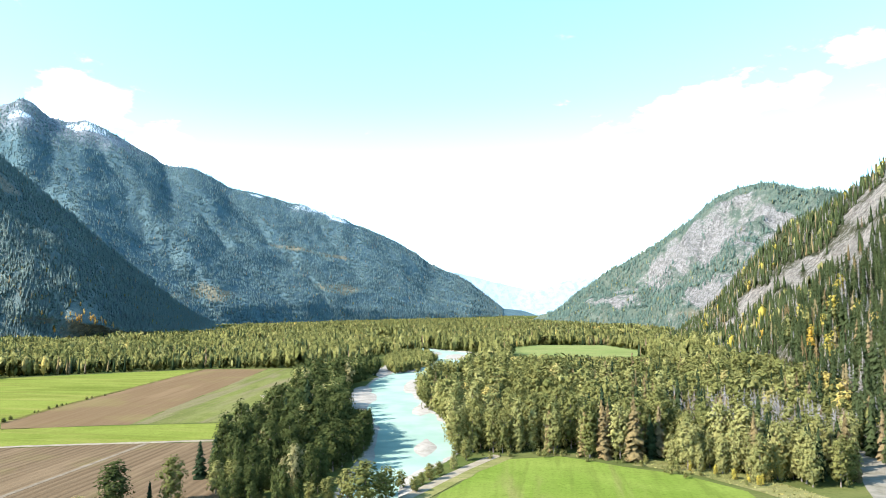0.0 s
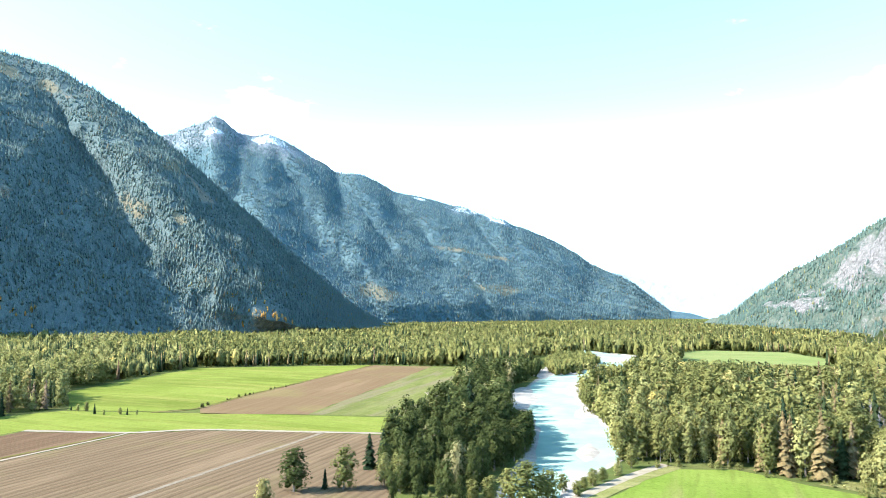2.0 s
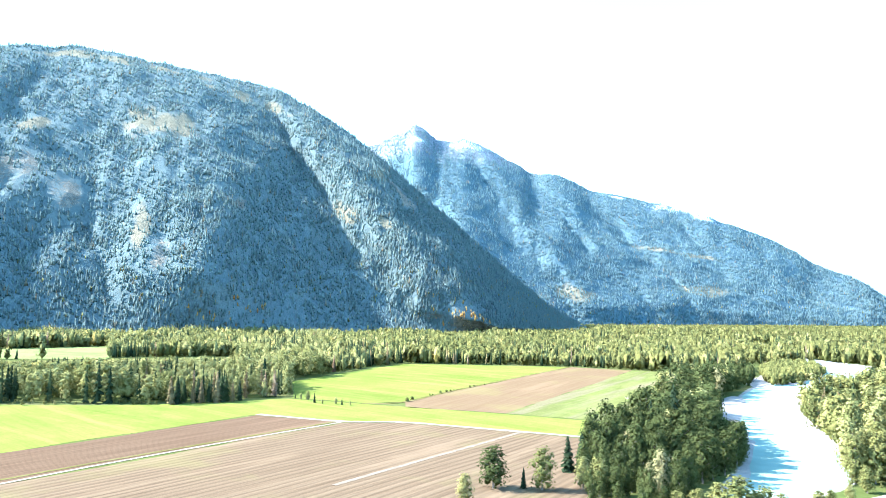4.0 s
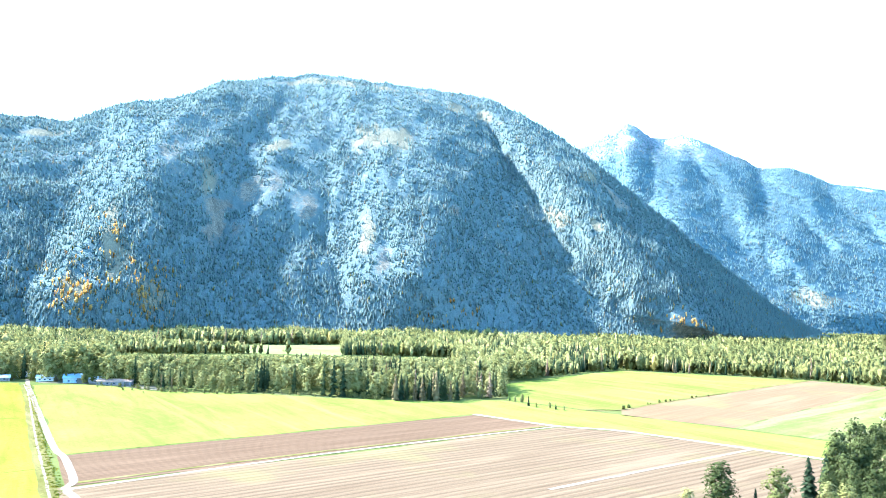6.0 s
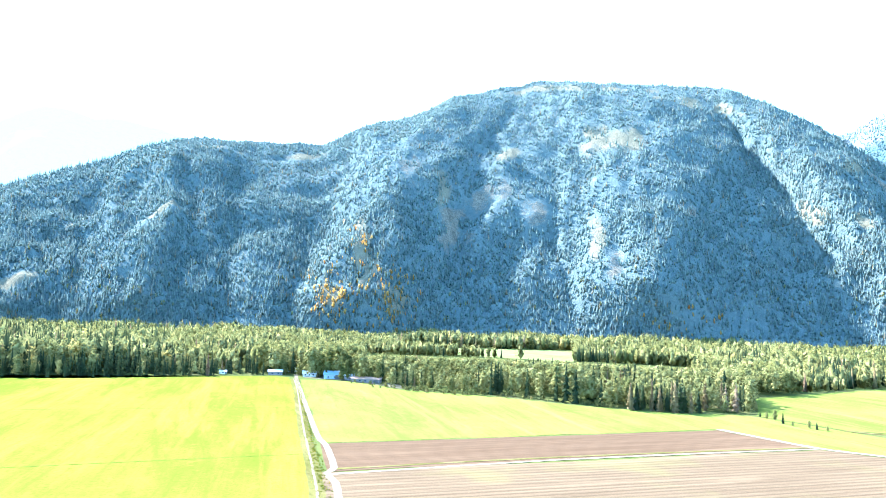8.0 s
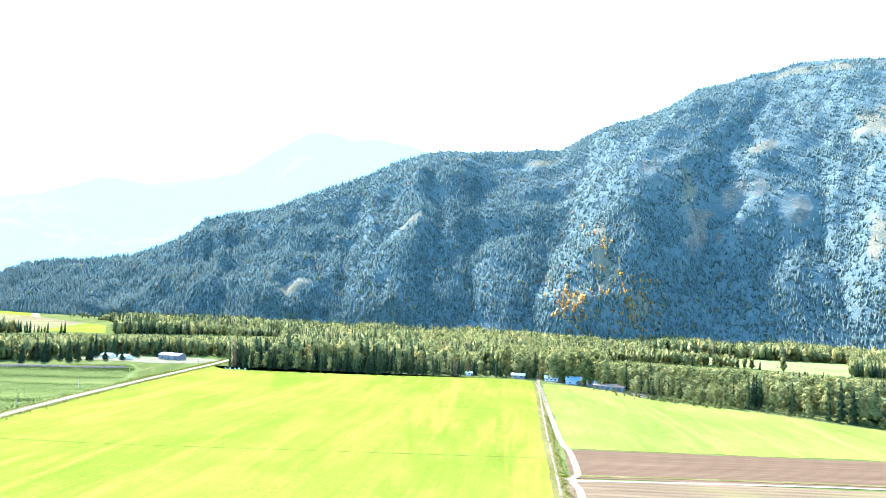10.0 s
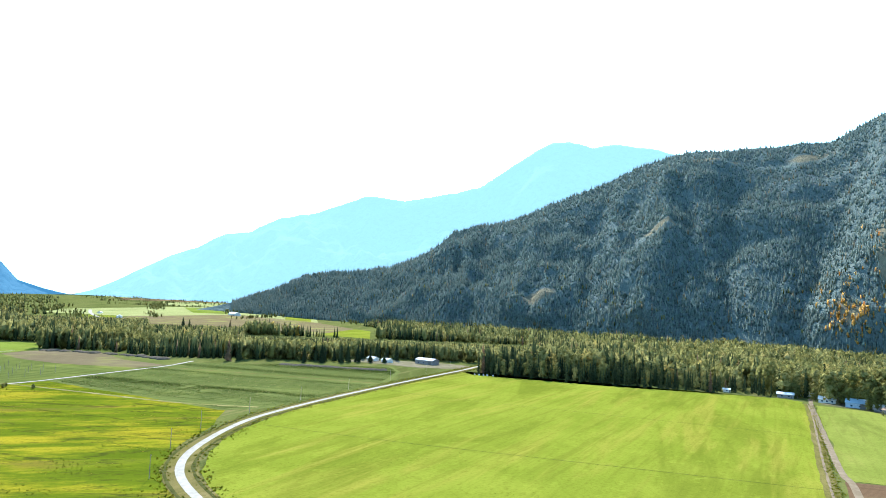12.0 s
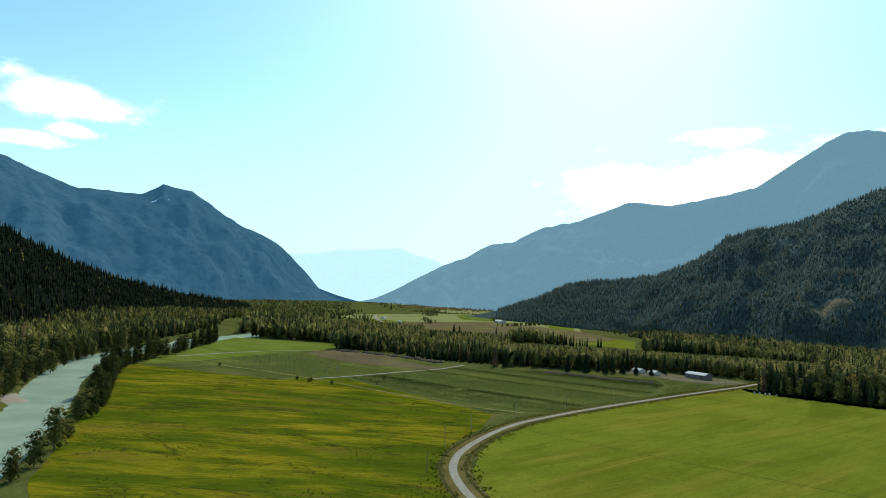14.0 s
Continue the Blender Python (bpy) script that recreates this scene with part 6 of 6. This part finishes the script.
# Coarse grass tussocks in the meadow, the hay field's near end and along the road.
tuft = []
for i in range(3):
    q = np.random.default_rng(840 + i)
    a = q.uniform(0, 6.283, 5)
    tip = np.c_[np.cos(a) * 0.7, np.sin(a) * 0.7, q.uniform(0.6, 1.0, 5)]
    side = np.c_[-np.sin(a), np.cos(a), a * 0] * 0.28
    foot = np.c_[np.cos(a) * 0.1, np.sin(a) * 0.1, a * 0 - 0.1]
    tuft.append((np.stack([foot + side, foot - side, tip], 1).reshape(-1, 3), np.arange(15).reshape(-1, 3), np.tile((0, 0, 1.0), (15, 1))))
x, y = scattered(OUTLINE["meadow_south"], 2.6, 91)
m = fbm(x / 14, y / 30, 4, 92) > 0.6
x, y = x[m], y[m]
forest("meadow_tussocks", tuft, np.c_[x, y, x * 0 + 0.35], g.uniform(0.25, 0.6, len(x)), mat_leaf("tussock_grass", (0.07, 0.085, 0.008), (0.12, 0.125, 0.01), (0.18, 0.16, 0.012), (0.20, 0.16, 0.02), 0.2), "coarse grass tussocks in a wet meadow", 75, (1.0, 2.0), "grass")
at = g.integers(0, len(ROAD), 2600)
off = g.choice([-1, 1], 2600) * g.uniform(3.6, 9.5, 2600)
line = np.gradient(ROAD, axis=0)
line /= np.linalg.norm(line, axis=1)[:, None]
x, y = ROAD[at, 0] - line[at, 1] * off + g.normal(0, 1.5, 2600), ROAD[at, 1] + line[at, 0] * off + g.normal(0, 1.5, 2600)
m = along([tuple(p) for p in ROAD], x, y) > 3.4
forest("verge_weeds", tuft, np.c_[x[m], y[m], x[m] * 0 + 0.4], g.uniform(0.3, 0.8, m.sum()), bpy.data.materials["tussock_grass"], "dry weeds and bushes along the road verge", 76, (1.0, 2.2), "grass")

LEAF_CROP = mat_leaf("crop_leaf", (0.050, 0.074, 0.014), (0.084, 0.114, 0.022), (0.130, 0.160, 0.036), (0.16, 0.15, 0.05), 0.05)
x, y = scattered(OUTLINE["verge_east"], 1.6, 95, 0.6)
forest("dry_weeds", tuft, np.c_[x, y, x * 0 + 0.3], g.uniform(0.3, 0.9, len(x)), LEAF_YELLOW, "dry weeds at the forest edge", 79, (1.0, 2.0), "grass")
at = g.integers(0, len(SIDE), 1500)
x, y = SIDE[at, 0] + g.normal(0, 1.6, 1500), SIDE[at, 1] + 2.2 + g.normal(0, 1.3, 1500)
forest("track_weeds", tuft, np.c_[x, y, x * 0 + 0.35], g.uniform(0.25, 0.7, 1500), bpy.data.materials["tussock_grass"], "yellow-green weeds along the farm track", 77, (1.0, 2.0), "grass")
x, y = scattered([(-215, -138), (-262, -168), (-340, -180), (-380, -120), (-300, -40), (-190, -20), (-160, -70)], 3.4, 93)
m = fbm(x / 20, y / 40, 4, 94) > 0.56
forest("hay_tufts", tuft, np.c_[x[m], y[m], x[m] * 0 + 0.3], g.uniform(0.2, 0.45, m.sum()), bpy.data.materials["tussock_grass"], "coarse tufts in the hay field", 78, (1.0, 2.0), "grass")
# Crop rows in the planted field: low leafy plants in lines, in beds of different growth.
crop = [(-425, -408), (-598, -415), (-692, -243), (-650, -220), (-560, -202), (-432, -211), (-394, -217), (-376, -238)]
rows_x, rows_y, rows_h = [], [], []
for k in range(0, 104):
    y = np.arange(-420, -195, 1.5)
    x = -378 - 3.1 * k + 3.0 * np.sin((y + 420) / 225 * 3.14) + 0.02 * (y + 300)
    bed = float(value_noise(np.array(k / 5.0), np.array(0.5), 17))
    m = inside(crop, x, y) & (value_noise(x / 12, y / 12, 3) > 0.14) & (np.abs(x + 551) > 3.5) & (bed > 0.22)
    rows_x.append(x[m] + g.uniform(-0.4, 0.4, m.sum()))
    rows_y.append(y[m] + g.uniform(-0.4, 0.4, m.sum()))
    rows_h.append(g.uniform(0.6, 1.1, m.sum()) * (0.45 + 0.9 * bed))
x, y = np.concatenate(rows_x), np.concatenate(rows_y)
forest("crop_rows", [simple_broadleaf(800 + i, 2, 0.35, 0.62, 3) for i in range(3)], np.c_[x, y, x * 0 + 0.1], np.concatenate(rows_h), LEAF_CROP, "rows of dark green crop plants in a field", 74, (0.9, 1.3), "crop", True)
ribbon("bed_path", smooth_line([(-551, -409), (-553, -300), (-551, -203)], 6), 3.2, 0.2, VERGE, "pale grassy path between crop beds", "track", rough=0.25)

# ---------- farm buildings ----------


def box(bm, x0, y0, z0, x1, y1, z1):
    m = bmesh.ops.create_cube(bm, size=1.0)
    for v in m["verts"]:
        v.co = Vector(((x0 + x1) / 2 + v.co.x * (x1 - x0), (y0 + y1) / 2 + v.co.y * (y1 - y0), (z0 + z1) / 2 + v.co.z * (z1 - z0)))
    return m["verts"]


def building(name, x, y, turn, length, depth, wall_h, roof_h, wall_mat, roof_mat, label, windows=4, big_door=False, chimney=False):
    """A gabled building: walls, two roof slopes with eaves, doors and windows set into the long sides."""
    ob = new(name)
    ob.matrix_basis = pose(x, y, 0.05, 0, 0, turn)
    L, D = length / 2, depth / 2
    bm = bmesh.new()
    foot = [bm.verts.new(p) for p in ((-L, -D, -0.3), (L, -D, -0.3), (L, D, -0.3), (-L, D, -0.3))]
    head = [bm.verts.new(p) for p in ((-L, -D, wall_h), (L, -D, wall_h), (L, D, wall_h), (-L, D, wall_h))]
    peak = [bm.verts.new((-L, 0, wall_h + roof_h)), bm.verts.new((L, 0, wall_h + roof_h))]
    for f in ((foot[0], foot[1], head[1], head[0]), (foot[2], foot[3], head[3], head[2]), (foot[1], foot[2], head[2], peak[1], head[1]), (foot[3], foot[0], head[0], peak[0], head[3])):
        bm.faces.new(f)
    part("wall", bm, wall_mat, ob)
    for side in (-1, 1):
        bm = bmesh.new()
        over, thick = 0.6, 0.16
        drop = roof_h / D * over
        v = []
        for px in (-L - 0.5, L + 0.5):
            for py, pz in ((0, wall_h + roof_h + 0.02), (side * (D + over), wall_h - drop + 0.02)):
                v += [bm.verts.new((px, py, pz)), bm.verts.new((px, py, pz + thick))]
        for f in ((1, 3, 7, 5), (0, 4, 6, 2), (0, 2, 3, 1), (4, 5, 7, 6), (2, 6, 7, 3), (0, 1, 5, 4)):
            bm.faces.new([v[i] for i in f])
        bmesh.ops.recalc_face_normals(bm, faces=bm.faces[:])
        part("roof", bm, roof_mat, ob)
    for side in (-1, 1):
        for i in range(windows):
            wx = -L + length * (i + 0.7) / (windows + 0.4)
            bm = bmesh.new()
            box(bm, wx - 0.7, side * D - 0.05, 1.0, wx + 0.7, side * D + 0.05, min(2.2, wall_h - 0.4))
            win = part("window", bm, PANE, ob, "dark glass window pane")
            bm = bmesh.new()
            box(bm, wx - 0.85, side * D - 0.04, 0.88, wx + 0.85, side * D + 0.09, 1.0)
            part("sill", bm, wall_mat, win)
        bm = bmesh.new()
        half, top = (2.0, min(3.6, wall_h - 0.3)) if big_door else (0.5, 2.05)
        box(bm, L * 0.72 - half, side * D - 0.06, -0.05, L * 0.72 + half, side * D + 0.07, top)
        part("door", bm, DOOR, ob, "dark painted door")
    if chimney:
        bm = bmesh.new()
        box(bm, -L * 0.3 - 0.4, 0.5, wall_h + roof_h - 0.8, -L * 0.3 + 0.4, 1.3, wall_h + roof_h + 1.0)
        part("chimney", bm, WALL_DARK, ob)
    return tagged(ob, label, "building")


building("barn", -752, -219, 66, 25, 12, 4.6, 2.0, WALL_DARK, ROOF_PALE, "long dark barn with a pale metal roof", 3, True)
building("house", -740, -262, 60, 11, 8, 3.0, 1.8, WALL_PALE, ROOF_PALE, "small farmhouse with a pale metal roof", 3, False, True)
building("house", -748, -282, 62, 12, 8, 3.0, 1.8, WALL_PALE, ROOF_PALE, "small farmhouse with a pale metal roof", 3)
building("shed", -720, -344, 70, 8, 6, 2.6, 1.2, WALL_PALE, ROOF_PALE, "pale shed at the edge of the firs", 1)
building("shed", -666, 130, 78, 13, 8, 3.0, 1.6, WALL_DARK, ROOF_PALE, "shed with a white metal roof beside the hay field", 2)
building("house", -690, 152, 80, 14, 9, 3.0, 1.8, WALL_PALE, ROOF_PALE, "farmhouse with a pale roof among garden trees", 3, False, True)
building("house", -648, 160, 75, 16, 9, 3.0, 2.0, WALL_PALE, ROOF_PALE, "long farmhouse with a pale roof among garden trees", 4, False, True)
building("workshop", -628, 174, 72, 14, 11, 4.0, 2.8, WALL_BLUE, ROOF_BLUE, "farm workshop with a bright blue metal roof", 2, True)
building("shed", -612, 188, 60, 12, 9, 4.0, 1.5, WALL_DARK, ROOF_PALE, "machine shed with a pale metal roof", 1, True)
building("cattle_shed", -594, 197, 52, 27, 11, 3.2, 1.4, WALL_DARK, ROOF_RUST, "long brown cattle shed by the forest edge", 5, True)
building("shed", -678, 84, 85, 6, 5, 2.4, 1.0, WALL_PALE, ROOF_PALE, "small pale shed below the firs", 1)
building("barn", -1890, -1169, 55, 46, 20, 7, 5, WALL_PALE, ROOF_PALE, "large pale barn on the far plain", 4, True)
building("barn", -1398, -1172, 40, 30, 12, 4, 3, WALL_PALE, ROOF_PALE, "pale barn beside the far road", 3, True)
building("house", -1145, -1069, 30, 18, 12, 5, 3, WALL_BLUE, ROOF_BLUE, "blue-roofed house beside the far road", 3)
building("house", -1560, -1370, 30, 18, 12, 4, 3, WALL_PALE, ROOF_PALE, "white house on the far plain", 3)
building("house", -1100, -960, 30, 16, 10, 4, 3, WALL_PALE, ROOF_PALE, "pale house at the end of the tree belt", 3)
field("yard_south", [(-722, -170), (-705, -215), (-716, -262), (-725, -310), (-768, -300), (-772, -200), (-760, -172)], 0.13, YARD, "pale bare farmyard")
field("yard_west", [(-634, 150), (-610, 178), (-570, 200), (-540, 210), (-560, 220), (-606, 206), (-640, 182), (-660, 160)], 0.13, YARD, "bare earth farmyard")


def utility_pole(x, y, turn):
    """A wooden pole with a cross-arm and insulators."""
    ob = new("utility_pole")
    ob.matrix_basis = pose(x, y, 0, 0, 0, turn)
    bm = bmesh.new()
    bmesh.ops.create_cone(bm, cap_ends=True, segments=8, radius1=0.15, radius2=0.09, depth=9.4, matrix=Matrix.Translation((0, 0, 4.4)))
    part("pole", bm, POLE_WOOD, ob)
    bm = bmesh.new()
    box(bm, -1.0, -0.05, 8.4, 1.0, 0.05, 8.52)
    arm = part("cross_arm", bm, POLE_WOOD, ob)
    for dx in (-0.9, 0.0, 0.9):
        bm = bmesh.new()
        bmesh.ops.create_cone(bm, cap_ends=True, segments=6, radius1=0.07, radius2=0.05, depth=0.2, matrix=Matrix.Translation((dx, 0, 8.6)))
        part("insulator", bm, PANE, arm)
    return tagged(ob, "weathered wooden utility pole beside the gravel road", "utility pole", "utility poles along the road")


for x, y in ((-226, -171), (-272, -196), (-318, -212), (-372, -216), (-432, -213), (-500, -207), (-575, -200), (-650, -190), (-712, -182)):
    utility_pole(x, y, 20)


def trellis_pole(x, y):
    bm = bmesh.new()
    bmesh.ops.create_cone(bm, cap_ends=True, segments=6, radius1=0.14, radius2=0.09, depth=6.4, matrix=Matrix.Translation((0, 0, 3.0)))
    ob = new("trellis_pole", bm_mesh("trellis_pole", bm, POLE_WOOD))
    ob.location = (x, y, 0)
    return tagged(ob, "thin wooden trellis pole standing in a fallow field", "pole", "trellis poles")


first = trellis_pole(-400, -500)
for i in range(5):
    for j in range(9):
        if i or j:
            copy_thing(first, pose(-400 - i * 16 - j * 2, -440 - j * 14 - i * 1.5, 0))


def spoil_heap(x, y, size, seed):
    """A heap of earth and cleared stumps."""
    bm = bmesh.new()
    bmesh.ops.create_icosphere(bm, subdivisions=3, radius=1.0)
    for v in bm.verts:
        k = 0.75 + 0.6 * float(fbm(np.array(v.co.x * 1.7 + seed), np.array(v.co.y * 1.7 + v.co.z), 3, seed))
        v.co = Vector((v.co.x * size * k * 1.5, v.co.y * size * k, max(-0.2, v.co.z * size * 0.42 * k)))
    ob = new("spoil_heap", bm_mesh("spoil_heap", bm, mat_plain("heap_earth", (0.050, 0.042, 0.032), (0.105, 0.088, 0.068), 0.5, 0.95, 0.2) if "heap_earth" not in bpy.data.materials else bpy.data.materials["heap_earth"]))
    ob.location = (x, y, 0)
    return tagged(ob, "heap of grey-brown earth and cleared stumps by the trees", "heap", "spoil heaps")


for i in range(14):
    t = i / 13
    spoil_heap(-612 - 14 * math.sin(t * 3.1) + g.uniform(-3, 3), -608 + 150 * t, g.uniform(2.5, 6), i)


def earth_bank(line, width, height, seed):
    """A long low ridge of pushed-up soil."""
    p = smooth_line(line, 4.0)
    t = np.gradient(p, axis=0)
    t /= np.linalg.norm(t, axis=1)[:, None]
    n = np.c_[-t[:, 1], t[:, 0]]
    rows = []
    for u in (-1.0, -0.5, 0.0, 0.5, 1.0):
        q = p + n * u * width / 2
        rows.append(np.c_[q, -0.2 + (height * (1 - u * u) + 0.2) * (0.5 + fbm(q[:, 0] / 6, q[:, 1] / 6, 3, seed))])
    k = len(p)
    i = np.concatenate([np.arange(k - 1) + r * k for r in range(4)])
    ob = new("earth_bank", fast_mesh("earth_bank", np.concatenate(rows), np.c_[i, i + k, i + k + 1, i + 1], bpy.data.materials["heap_earth"], smooth=True))
    return tagged(ob, "long low bank of dark earth beside the crop field", "earth bank")


earth_bank([(-640, -340), (-646, -290), (-650, -246), (-655, -232)], 9.0, 1.8, 5)


def hay_bale(x, y, turn):
    """A round bale wrapped in white film, lying on its side."""
    bm = bmesh.new()
    bmesh.ops.create_cone(bm, cap_ends=True, segments=14, radius1=0.75, radius2=0.75, depth=1.3, matrix=Matrix.Rotation(radians(90), 4, "X"))
    bmesh.ops.bevel(bm, geom=[e for e in bm.edges if e.calc_face_angle(0) > 1.2], offset=0.12, segments=2, affect="EDGES")
    ob = new("hay_bale", bm_mesh("hay_bale", bm, ROOF_PALE))
    ob.matrix_basis = pose(x, y, 0.82, 0, 0, turn)
    return tagged(ob, "round hay bale wrapped in white film at the field edge", "hay bale", "hay bales")


for x, y in ((-669, -146), (-670, -142), (-668, -137), (-667, -133), (-671, -134), (-669, -128)):
    hay_bale(x, y, (x * 31 + y * 17) % 180)
